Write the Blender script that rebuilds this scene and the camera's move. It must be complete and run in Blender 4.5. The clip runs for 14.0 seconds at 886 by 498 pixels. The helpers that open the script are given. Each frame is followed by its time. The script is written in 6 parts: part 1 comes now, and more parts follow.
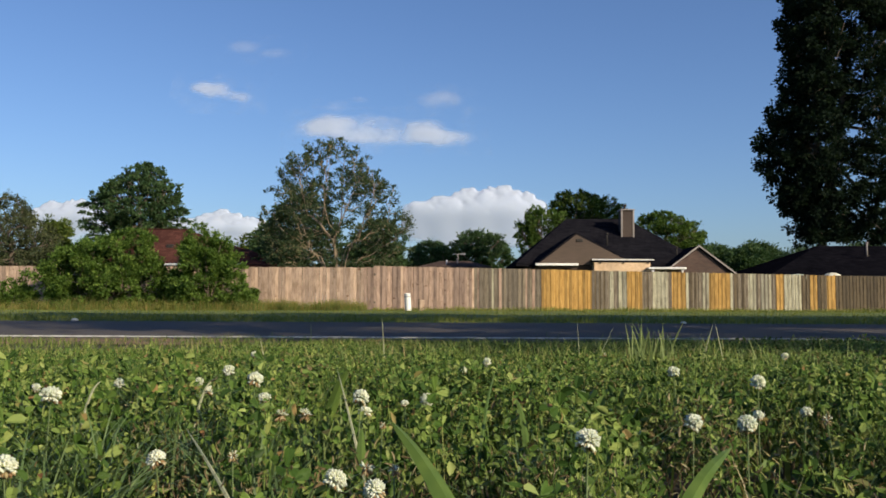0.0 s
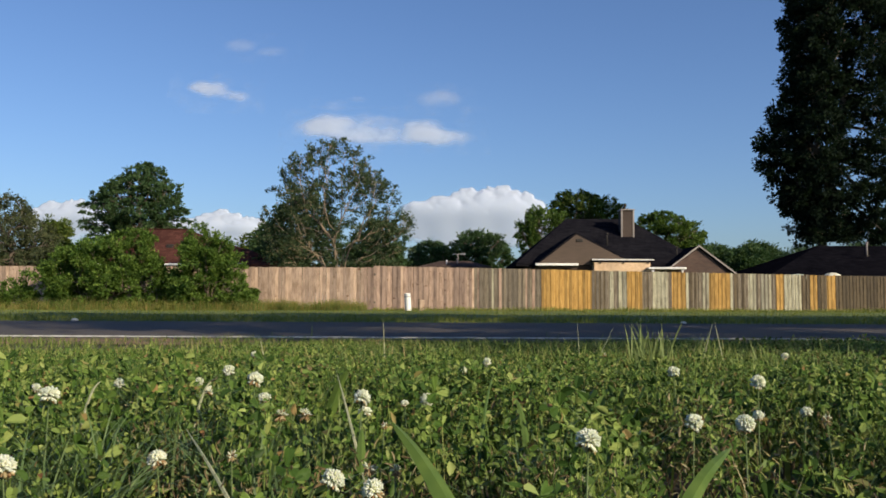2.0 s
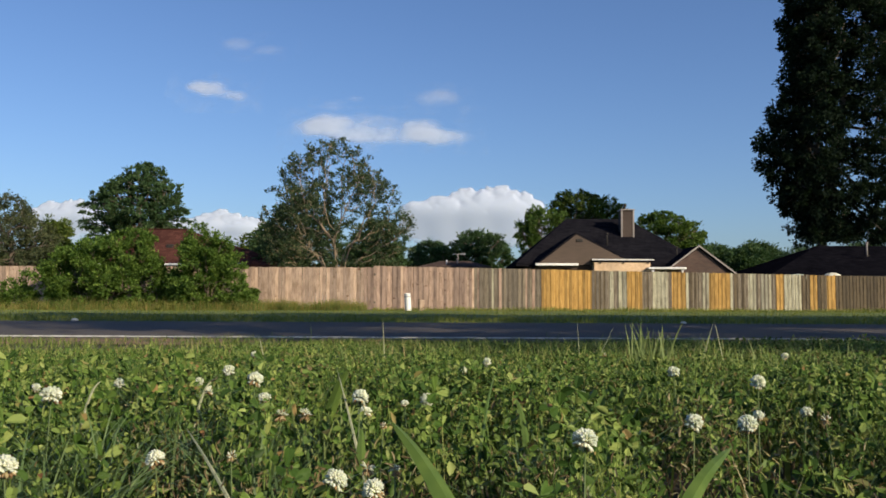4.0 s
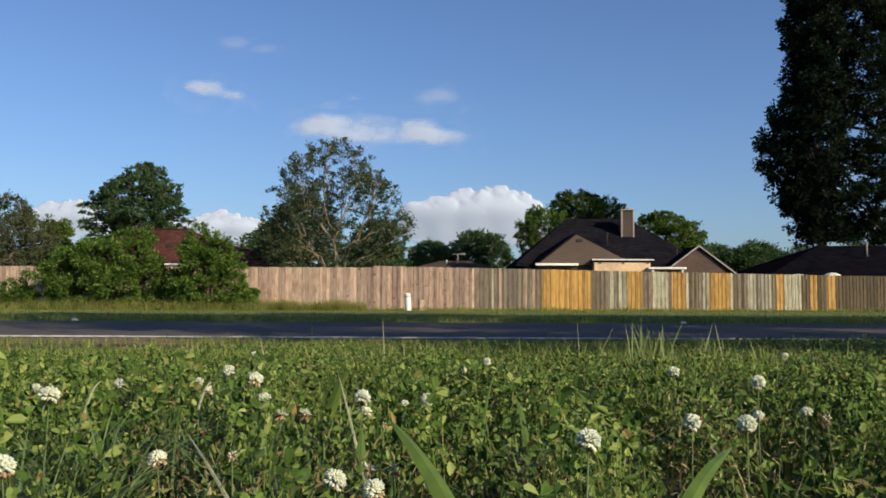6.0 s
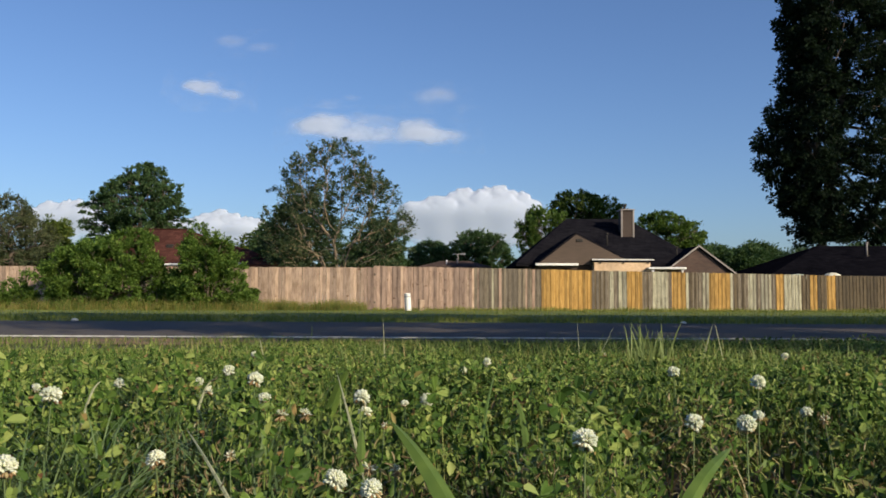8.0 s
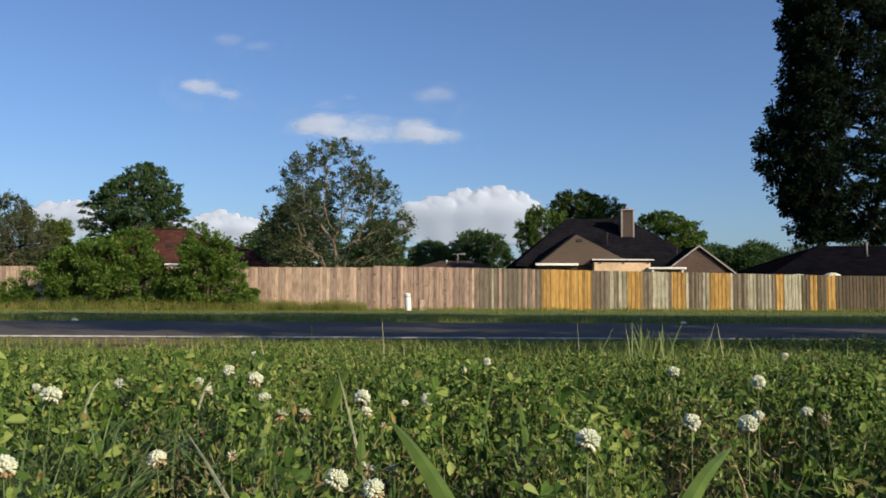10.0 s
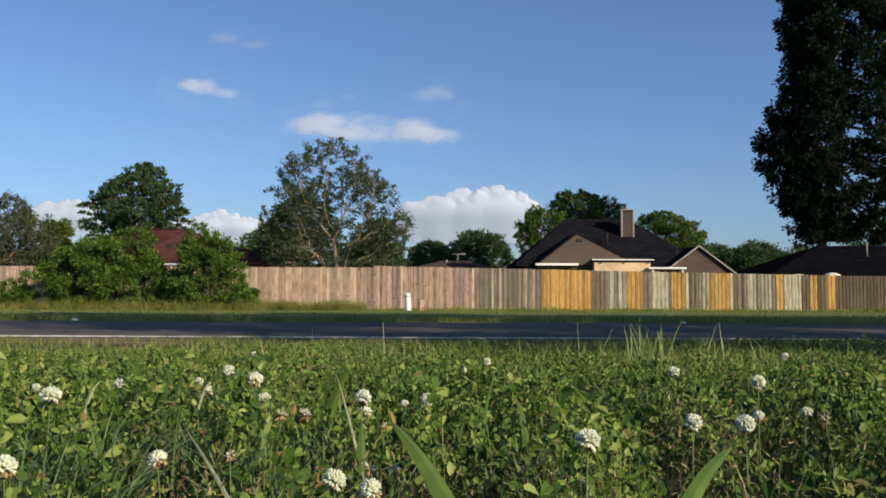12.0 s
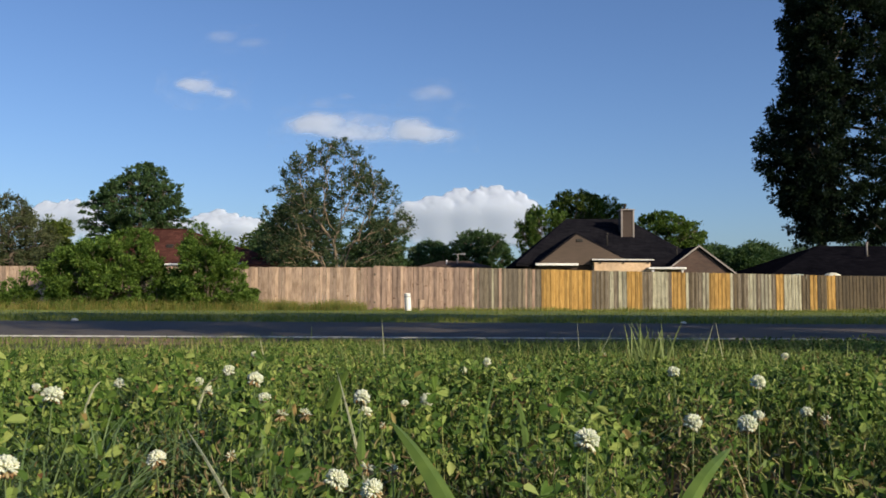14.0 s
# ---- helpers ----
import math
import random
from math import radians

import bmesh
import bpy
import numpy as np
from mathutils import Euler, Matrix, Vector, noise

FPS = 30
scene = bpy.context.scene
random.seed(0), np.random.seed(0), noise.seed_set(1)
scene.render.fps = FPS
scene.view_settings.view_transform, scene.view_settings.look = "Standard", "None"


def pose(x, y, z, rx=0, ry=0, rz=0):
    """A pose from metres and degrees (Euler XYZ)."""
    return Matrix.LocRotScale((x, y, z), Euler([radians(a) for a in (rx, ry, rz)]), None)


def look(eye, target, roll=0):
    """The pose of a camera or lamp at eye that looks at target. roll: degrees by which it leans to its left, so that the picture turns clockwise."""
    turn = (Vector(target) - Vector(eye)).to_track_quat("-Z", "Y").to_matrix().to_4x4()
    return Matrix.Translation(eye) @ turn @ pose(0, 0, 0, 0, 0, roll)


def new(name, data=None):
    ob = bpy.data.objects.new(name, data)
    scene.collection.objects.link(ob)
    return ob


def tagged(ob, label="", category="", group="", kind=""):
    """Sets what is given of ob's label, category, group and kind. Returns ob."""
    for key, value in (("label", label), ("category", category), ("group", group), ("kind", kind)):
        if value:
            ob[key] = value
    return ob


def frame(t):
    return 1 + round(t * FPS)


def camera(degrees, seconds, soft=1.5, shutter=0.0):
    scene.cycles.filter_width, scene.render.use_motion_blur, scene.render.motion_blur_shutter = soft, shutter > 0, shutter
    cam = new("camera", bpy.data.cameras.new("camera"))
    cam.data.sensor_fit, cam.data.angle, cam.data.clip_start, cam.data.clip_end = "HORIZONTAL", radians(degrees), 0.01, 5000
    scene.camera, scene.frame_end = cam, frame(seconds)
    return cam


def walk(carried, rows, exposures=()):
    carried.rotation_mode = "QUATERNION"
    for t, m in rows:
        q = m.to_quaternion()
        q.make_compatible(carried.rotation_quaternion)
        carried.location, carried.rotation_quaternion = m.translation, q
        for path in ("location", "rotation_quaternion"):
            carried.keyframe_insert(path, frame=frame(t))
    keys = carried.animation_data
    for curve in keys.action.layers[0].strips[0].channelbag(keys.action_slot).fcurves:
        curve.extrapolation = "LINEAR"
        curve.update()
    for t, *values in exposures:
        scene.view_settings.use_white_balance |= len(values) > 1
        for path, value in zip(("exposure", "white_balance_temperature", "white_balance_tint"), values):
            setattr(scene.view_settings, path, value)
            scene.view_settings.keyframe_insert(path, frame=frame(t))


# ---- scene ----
# ---------- camera: stands low in the lawn and never moves ----------
cam = camera(54.0, 14.0, soft=1.75)
STAND = look((0, 0, 0.42), (0, 100, 0.42 + 5.98), roll=0.25)
walk(cam, [(0.0, STAND), (14.0, STAND)])

# ---------- light ----------
SUN_ELEVATION, SUN_AZIMUTH = 26.0, 130.0  # azimuth clockwise from +y
sky_world = bpy.data.worlds.new("sky")
scene.world = sky_world
sky_world.use_nodes = True
sky_tree = sky_world.node_tree
sky_node = sky_tree.nodes.new("ShaderNodeTexSky")
sky_node.sky_type, sky_node.sun_disc = "NISHITA", False
sky_node.sun_elevation, sky_node.sun_rotation = radians(SUN_ELEVATION), radians(SUN_AZIMUTH)
sky_node.air_density, sky_node.dust_density, sky_node.ozone_density = 1.0, 1.1, 1.7
clear_air = sky_tree.nodes.new("ShaderNodeMix")  # the deep blue of clean evening air
clear_air.data_type, clear_air.blend_type = "RGBA", "MULTIPLY"
clear_air.inputs[0].default_value, clear_air.inputs[7].default_value = 1.0, (0.81, 1.0, 1.34, 1)
sky_tree.links.new(sky_node.outputs["Color"], clear_air.inputs[6])
sky_tree.links.new(clear_air.outputs[2], sky_tree.nodes["Background"].inputs["Color"])
sky_tree.nodes["Background"].inputs["Strength"].default_value = 0.075

sun_data = bpy.data.lights.new("sun", "SUN")
sun_data.energy, sun_data.angle, sun_data.color = 4.9, radians(0.55), (1.0, 0.85, 0.62)
sun = new("sun", sun_data)
_e, _a = radians(SUN_ELEVATION), radians(SUN_AZIMUTH)
TO_SUN = Vector((math.cos(_e) * math.sin(_a), math.cos(_e) * math.cos(_a), math.sin(_e)))
sun.matrix_world = look(TO_SUN * 50, (0, 0, 0))
scene.view_settings.exposure = 0.38


# ---------- materials ----------
def material(name):
    m = bpy.data.materials.new(name)
    m.use_nodes = True
    return m, m.node_tree.nodes, m.node_tree.links


def ramp(nodes, stops):
    r = nodes.new("ShaderNodeValToRGB")
    while len(r.color_ramp.elements) < len(stops):
        r.color_ramp.elements.new(0.5)
    for el, (at, c) in zip(r.color_ramp.elements, stops):
        el.position, el.color = at, (*c, 1)
    return r


def mixed(nodes, links, kind, a, b, fac):
    """A colour mix of two sockets or colours."""
    n = nodes.new("ShaderNodeMix")
    n.data_type, n.blend_type = "RGBA", kind
    for sock, v in ((n.inputs[6], a), (n.inputs[7], b)):
        if isinstance(v, tuple):
            sock.default_value = (*v, 1)
        else:
            links.new(v, sock)
    if isinstance(fac, (int, float)):
        n.inputs[0].default_value = fac
    else:
        links.new(fac, n.inputs[0])
    return n.outputs[2]


def noise_of(nodes, links, scale, detail=4.0, rough=0.6, stretch=None, space="Object"):
    tc = nodes.new("ShaderNodeTexCoord")
    n = nodes.new("ShaderNodeTexNoise")
    n.inputs["Scale"].default_value, n.inputs["Detail"].default_value, n.inputs["Roughness"].default_value = scale, detail, rough
    if stretch:
        mp = nodes.new("ShaderNodeMapping")
        mp.inputs["Scale"].default_value = stretch
        links.new(tc.outputs[space], mp.inputs[0])
        links.new(mp.outputs[0], n.inputs["Vector"])
    else:
        links.new(tc.outputs[space], n.inputs["Vector"])
    return n.outputs["Fac"]


def bump(nodes, links, height, strength, dist, bsdf):
    b = nodes.new("ShaderNodeBump")
    b.inputs["Strength"].default_value, b.inputs["Distance"].default_value = strength, dist
    links.new(height, b.inputs["Height"])
    links.new(b.outputs[0], bsdf.inputs["Normal"])


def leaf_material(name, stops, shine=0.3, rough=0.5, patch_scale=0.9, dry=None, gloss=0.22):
    """Leaves: gloss on top, some light shining through, each leaf its own tone."""
    m, nodes, links = material(name)
    bsdf = nodes["Principled BSDF"]
    bsdf.inputs["Roughness"].default_value = rough
    bsdf.inputs["Specular IOR Level"].default_value = gloss
    geo = nodes.new("ShaderNodeNewGeometry")
    r = ramp(nodes, [(at, tuple(c * 0.8 for c in col)) for at, col in stops])
    links.new(geo.outputs["Random Per Island"], r.inputs[0])
    patch = noise_of(nodes, links, patch_scale, 2)
    tone = ramp(nodes, [(0.3, (0.72, 0.78, 0.7)), (0.7, (1.18, 1.12, 1.0))])
    links.new(patch, tone.inputs[0])
    col = mixed(nodes, links, "MULTIPLY", r.outputs[0], tone.outputs[0], 1.0)
    if dry:  # withered patches, leaf by leaf
        spot = nodes.new("ShaderNodeMath")
        spot.operation = "MULTIPLY_ADD"
        links.new(geo.outputs["Random Per Island"], spot.inputs[0])
        spot.inputs[1].default_value = 0.25
        links.new(noise_of(nodes, links, patch_scale * 0.7, 3), spot.inputs[2])
        mask = ramp(nodes, [(0.78, (0, 0, 0)), (0.88, (1, 1, 1))])
        links.new(spot.outputs[0], mask.inputs[0])
        col = mixed(nodes, links, "MIX", col, dry, mask.outputs[0])
    links.new(col, bsdf.inputs["Base Color"])
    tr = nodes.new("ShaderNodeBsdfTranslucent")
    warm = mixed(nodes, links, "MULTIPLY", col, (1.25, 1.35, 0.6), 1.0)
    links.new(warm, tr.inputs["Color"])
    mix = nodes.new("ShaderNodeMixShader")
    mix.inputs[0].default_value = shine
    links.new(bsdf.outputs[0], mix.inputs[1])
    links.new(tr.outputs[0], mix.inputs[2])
    links.new(mix.outputs[0], nodes["Material Output"].inputs["Surface"])
    return m


def wood_material(name, dark, light, grey=0.0):
    """Weathered picket wood: grain along the board, knots, drip stains, each board its own tone."""
    m, nodes, links = material(name)
    bsdf = nodes["Principled BSDF"]
    bsdf.inputs["Roughness"].default_value = 0.85
    bsdf.inputs["Specular IOR Level"].default_value = 0.2
    info = nodes.new("ShaderNodeObjectInfo")
    tc = nodes.new("ShaderNodeTexCoord")
    add = nodes.new("ShaderNodeVectorMath")
    add.operation = "MULTIPLY_ADD"
    links.new(info.outputs["Random"], add.inputs[0])
    add.inputs[1].default_value = (37.0, 11.0, 53.0)
    links.new(tc.outputs["Object"], add.inputs[2])

    def field(scale, stretch, detail=4.0):
        mp = nodes.new("ShaderNodeMapping")
        mp.inputs["Scale"].default_value = stretch
        links.new(add.outputs[0], mp.inputs[0])
        n = nodes.new("ShaderNodeTexNoise")
        n.inputs["Scale"].default_value, n.inputs["Detail"].default_value = scale, detail
        links.new(mp.outputs[0], n.inputs["Vector"])
        return n.outputs["Fac"]

    grain = field(5.0, (9, 9, 0.55))
    stain = field(1.6, (2.0, 2.0, 1.0), 3)
    col = ramp(nodes, [(0.3, tuple(c * 0.84 for c in dark)), (0.68, tuple(c * 0.84 for c in light))])
    links.new(grain, col.inputs[0])
    tone = ramp(nodes, [(0.0, (0.64, 0.64, 0.66)), (0.45, (0.94, 0.93, 0.92)), (1.0, (1.28, 1.24, 1.17))])
    links.new(info.outputs["Random"], tone.inputs[0])
    c = mixed(nodes, links, "MULTIPLY", col.outputs[0], tone.outputs[0], 1.0)
    blot = ramp(nodes, [(0.32, (0.55, 0.52, 0.5)), (0.55, (1, 1, 1))])
    links.new(stain, blot.inputs[0])
    c = mixed(nodes, links, "MULTIPLY", c, blot.outputs[0], 0.75)
    mp = nodes.new("ShaderNodeMapping")
    mp.inputs["Scale"].default_value = (5.0, 5.0, 9.0)
    links.new(add.outputs[0], mp.inputs[0])
    v = nodes.new("ShaderNodeTexVoronoi")
    v.inputs["Scale"].default_value = 1.0
    links.new(mp.outputs[0], v.inputs["Vector"])
    knot = ramp(nodes, [(0.22, (0.4, 0.3, 0.22)), (0.5, (1, 1, 1))])
    links.new(v.outputs["Distance"], knot.inputs[0])
    few = ramp(nodes, [(0.8, (0, 0, 0)), (0.84, (1 - grey, 1 - grey, 1 - grey))])  # only some cells bear a knot
    links.new(v.outputs["Color"], few.inputs[0])
    c = mixed(nodes, links, "MULTIPLY", c, knot.outputs[0], few.outputs[0])
    links.new(c, bsdf.inputs["Base Color"])
    bump(nodes, links, grain, 0.4, 0.004, bsdf)
    return m


def rough_material(name, dark, light, scale, rough=0.85, relief=0.3, depth=0.01, stretch=None, second=None, spec=0.3):
    """Two scales of noise between two tones, with relief."""
    m, nodes, links = material(name)
    bsdf = nodes["Principled BSDF"]
    bsdf.inputs["Roughness"].default_value = rough
    bsdf.inputs["Specular IOR Level"].default_value = spec
    fine = noise_of(nodes, links, scale, 5, 0.65, stretch)
    wide = noise_of(nodes, links, scale * 0.09, 3, 0.55)
    r = ramp(nodes, [(0.32, dark), (0.68, light)])
    links.new(fine, r.inputs[0])
    tone = ramp(nodes, [(0.3, (0.78, 0.78, 0.8)), (0.7, (1.15, 1.13, 1.1))])
    links.new(wide, tone.inputs[0])
    c = mixed(nodes, links, "MULTIPLY", r.outputs[0], tone.outputs[0], 1.0)
    if second:
        blot = ramp(nodes, [(0.5, (0, 0, 0)), (0.6, (1, 1, 1))])
        links.new(noise_of(nodes, links, scale * 0.35, 4), blot.inputs[0])
        c = mixed(nodes, links, "MIX", c, second, blot.outputs[0])
    links.new(c, bsdf.inputs["Base Color"])
    bump(nodes, links, fine, relief, depth, bsdf)
    return m


def roof_material(name, dark, light):
    """Asphalt shingles: courses up the slope, mottled tabs."""
    m, nodes, links = material(name)
    bsdf = nodes["Principled BSDF"]
    bsdf.inputs["Roughness"].default_value = 0.9
    bsdf.inputs["Specular IOR Level"].default_value = 0.0
    tc = nodes.new("ShaderNodeTexCoord")
    br = nodes.new("ShaderNodeTexBrick")
    br.inputs["Scale"].default_value = 1.0
    br.inputs["Brick Width"].default_value, br.inputs["Row Height"].default_value, br.inputs["Mortar Size"].default_value = 0.33, 0.075, 0.006
    br.inputs["Color1"].default_value, br.inputs["Color2"].default_value, br.inputs["Mortar"].default_value = (*dark, 1), (*light, 1), (*[c * 0.5 for c in dark], 1)
    sep = nodes.new("ShaderNodeSeparateXYZ")
    com = nodes.new("ShaderNodeCombineXYZ")
    add = nodes.new("ShaderNodeMath")
    links.new(tc.outputs["Object"], sep.inputs[0])
    links.new(sep.outputs[0], add.inputs[0])
    links.new(sep.outputs[1], add.inputs[1])
    links.new(add.outputs[0], com.inputs[0])
    links.new(sep.outputs[2], com.inputs[1])
    links.new(com.outputs[0], br.inputs["Vector"])
    wide = noise_of(nodes, links, 0.7, 4)
    tone = ramp(nodes, [(0.3, (0.75, 0.75, 0.78)), (0.7, (1.25, 1.2, 1.15))])
    links.new(wide, tone.inputs[0])
    c = mixed(nodes, links, "MULTIPLY", br.outputs["Color"], tone.outputs[0], 1.0)
    links.new(c, bsdf.inputs["Base Color"])
    bump(nodes, links, br.outputs["Fac"], 0.5, 0.01, bsdf)
    return m


def brick_material(name, a, b, mortar):
    m, nodes, links = material(name)
    bsdf = nodes["Principled BSDF"]
    bsdf.inputs["Roughness"].default_value = 0.9
    tc = nodes.new("ShaderNodeTexCoord")
    mp = nodes.new("ShaderNodeMapping")
    mp.inputs["Rotation"].default_value = (radians(90), 0, 0)
    links.new(tc.outputs["Object"], mp.inputs[0])
    br = nodes.new("ShaderNodeTexBrick")
    br.inputs["Scale"].default_value = 1.0
    br.inputs["Brick Width"].default_value, br.inputs["Row Height"].default_value, br.inputs["Mortar Size"].default_value = 0.21, 0.072, 0.008
    br.inputs["Color1"].default_value, br.inputs["Color2"].default_value, br.inputs["Mortar"].default_value = (*a, 1), (*b, 1), (*mortar, 1)
    links.new(mp.outputs[0], br.inputs["Vector"])
    tone = ramp(nodes, [(0.3, (0.8, 0.8, 0.8)), (0.7, (1.15, 1.1, 1.08))])
    links.new(noise_of(nodes, links, 1.3, 4), tone.inputs[0])
    c = mixed(nodes, links, "MULTIPLY", br.outputs["Color"], tone.outputs[0], 1.0)
    links.new(c, bsdf.inputs["Base Color"])
    bump(nodes, links, br.outputs["Fac"], -0.4, 0.008, bsdf)
    return m


def cloud_material(name, low, high, tint, grain=0.012, solid=1.0, ragged=0.5):
    """Droplets in the air: white, lit by sun and sky, thinning out where the cloud has less depth."""
    m, nodes, links = material(name)
    nodes.remove(nodes["Principled BSDF"])
    at = nodes.new("ShaderNodeAttribute")
    at.attribute_name = "depth"
    fine = noise_of(nodes, links, grain, 6, 0.6)
    add = nodes.new("ShaderNodeMath")
    add.operation = "MULTIPLY_ADD"
    links.new(fine, add.inputs[0])
    add.inputs[1].default_value = ragged
    links.new(at.outputs["Fac"], add.inputs[2])
    mr = nodes.new("ShaderNodeMapRange")
    mr.interpolation_type = "SMOOTHSTEP"
    mr.inputs["From Min"].default_value, mr.inputs["From Max"].default_value = low, high
    mr.inputs["To Max"].default_value = solid
    links.new(add.outputs[0], mr.inputs["Value"])
    d = nodes.new("ShaderNodeBsdfDiffuse")
    d.inputs["Color"].default_value = (*tint, 1)
    t = nodes.new("ShaderNodeBsdfTranslucent")
    t.inputs["Color"].default_value = (*tint, 1)
    body = nodes.new("ShaderNodeMixShader")
    body.inputs[0].default_value = 0.45
    links.new(d.outputs[0], body.inputs[1])
    links.new(t.outputs[0], body.inputs[2])
    clear = nodes.new("ShaderNodeBsdfTransparent")
    mix = nodes.new("ShaderNodeMixShader")
    links.new(mr.outputs[0], mix.inputs[0])
    links.new(clear.outputs[0], mix.inputs[1])
    links.new(body.outputs[0], mix.inputs[2])
    links.new(mix.outputs[0], nodes["Material Output"].inputs["Surface"])
    return m


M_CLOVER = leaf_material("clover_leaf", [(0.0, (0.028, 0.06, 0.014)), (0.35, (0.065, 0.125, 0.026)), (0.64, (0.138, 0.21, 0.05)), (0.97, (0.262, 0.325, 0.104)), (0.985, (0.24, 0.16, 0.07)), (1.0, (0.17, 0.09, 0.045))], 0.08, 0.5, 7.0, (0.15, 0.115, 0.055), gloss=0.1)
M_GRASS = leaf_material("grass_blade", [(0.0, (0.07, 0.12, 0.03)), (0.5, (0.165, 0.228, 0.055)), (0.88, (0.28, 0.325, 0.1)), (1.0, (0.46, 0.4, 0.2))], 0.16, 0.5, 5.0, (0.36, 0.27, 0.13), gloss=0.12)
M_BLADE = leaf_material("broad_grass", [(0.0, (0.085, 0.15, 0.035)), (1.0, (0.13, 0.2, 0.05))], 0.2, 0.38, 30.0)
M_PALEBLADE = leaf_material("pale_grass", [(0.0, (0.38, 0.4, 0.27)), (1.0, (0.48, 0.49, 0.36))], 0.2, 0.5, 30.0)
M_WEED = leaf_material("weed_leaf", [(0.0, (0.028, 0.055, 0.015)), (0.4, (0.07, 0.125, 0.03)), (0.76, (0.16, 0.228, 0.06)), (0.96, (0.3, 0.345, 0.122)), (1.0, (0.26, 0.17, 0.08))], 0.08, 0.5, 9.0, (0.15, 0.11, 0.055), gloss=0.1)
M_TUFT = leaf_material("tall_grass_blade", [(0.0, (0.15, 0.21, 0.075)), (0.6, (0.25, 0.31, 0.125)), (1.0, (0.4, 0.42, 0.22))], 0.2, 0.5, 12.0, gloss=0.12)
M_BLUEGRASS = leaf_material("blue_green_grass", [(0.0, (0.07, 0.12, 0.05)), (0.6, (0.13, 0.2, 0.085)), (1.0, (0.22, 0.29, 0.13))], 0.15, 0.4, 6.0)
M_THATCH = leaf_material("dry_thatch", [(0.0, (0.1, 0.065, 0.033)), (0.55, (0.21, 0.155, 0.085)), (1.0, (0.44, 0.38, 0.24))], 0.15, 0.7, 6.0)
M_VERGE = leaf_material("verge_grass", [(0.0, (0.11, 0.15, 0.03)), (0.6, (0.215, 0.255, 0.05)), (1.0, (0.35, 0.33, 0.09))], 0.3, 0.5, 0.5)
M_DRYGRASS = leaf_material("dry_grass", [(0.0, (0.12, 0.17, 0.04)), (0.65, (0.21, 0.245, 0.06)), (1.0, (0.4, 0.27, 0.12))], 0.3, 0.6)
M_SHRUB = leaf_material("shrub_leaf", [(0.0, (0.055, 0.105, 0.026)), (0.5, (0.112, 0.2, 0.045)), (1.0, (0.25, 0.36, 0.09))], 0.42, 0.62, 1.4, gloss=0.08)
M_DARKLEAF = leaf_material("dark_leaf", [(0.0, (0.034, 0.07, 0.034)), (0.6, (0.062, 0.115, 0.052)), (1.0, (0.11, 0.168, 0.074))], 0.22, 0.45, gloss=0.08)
# near-black stops: shade on the oak's near side is put into the colour
M_OAKSHADE = leaf_material("oak_leaf", [(0.0, (0.008, 0.016, 0.012)), (0.6, (0.014, 0.028, 0.018)), (1.0, (0.03, 0.05, 0.027))], 0.18, 0.75, gloss=0.08)
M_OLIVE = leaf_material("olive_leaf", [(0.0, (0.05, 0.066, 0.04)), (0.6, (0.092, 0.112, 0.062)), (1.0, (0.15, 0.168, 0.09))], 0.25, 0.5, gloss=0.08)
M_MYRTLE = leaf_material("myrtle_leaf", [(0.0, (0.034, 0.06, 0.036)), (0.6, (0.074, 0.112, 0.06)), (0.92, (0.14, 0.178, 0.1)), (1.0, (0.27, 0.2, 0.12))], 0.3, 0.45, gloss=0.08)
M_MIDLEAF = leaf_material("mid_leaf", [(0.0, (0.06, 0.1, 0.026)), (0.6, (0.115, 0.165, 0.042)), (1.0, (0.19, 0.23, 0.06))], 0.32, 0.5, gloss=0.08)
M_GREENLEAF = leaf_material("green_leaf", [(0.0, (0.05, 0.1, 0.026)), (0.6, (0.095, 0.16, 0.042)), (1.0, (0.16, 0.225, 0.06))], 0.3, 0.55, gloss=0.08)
M_BARK = rough_material("bark", (0.09, 0.07, 0.055), (0.2, 0.16, 0.12), 6, 0.9, 0.5, 0.02, (3, 3, 0.6))
M_PALEBARK = rough_material("pale_bark", (0.18, 0.135, 0.092), (0.36, 0.28, 0.19), 5, 0.8, 0.3, 0.01, (3, 3, 0.6))
M_GROUND = rough_material("grassy_ground", (0.05, 0.09, 0.025), (0.11, 0.16, 0.045), 9, 0.95, 0.5, 0.03, second=(0.13, 0.13, 0.05))


def bare_soil(mat, dark, light, scale):
    """Dark soil and thatch under the thick sward, fading out into the grassy ground around it."""
    nodes, links = mat.node_tree.nodes, mat.node_tree.links
    bsdf = nodes["Principled BSDF"]
    grassy = bsdf.inputs["Base Color"].links[0].from_socket
    soil = ramp(nodes, [(0.32, dark), (0.68, light)])
    links.new(noise_of(nodes, links, scale, 5, 0.65), soil.inputs[0])
    at = nodes.new("ShaderNodeAttribute")
    at.attribute_name = "bare"
    links.new(mixed(nodes, links, "MIX", grassy, soil.outputs[0], at.outputs["Fac"]), bsdf.inputs["Base Color"])


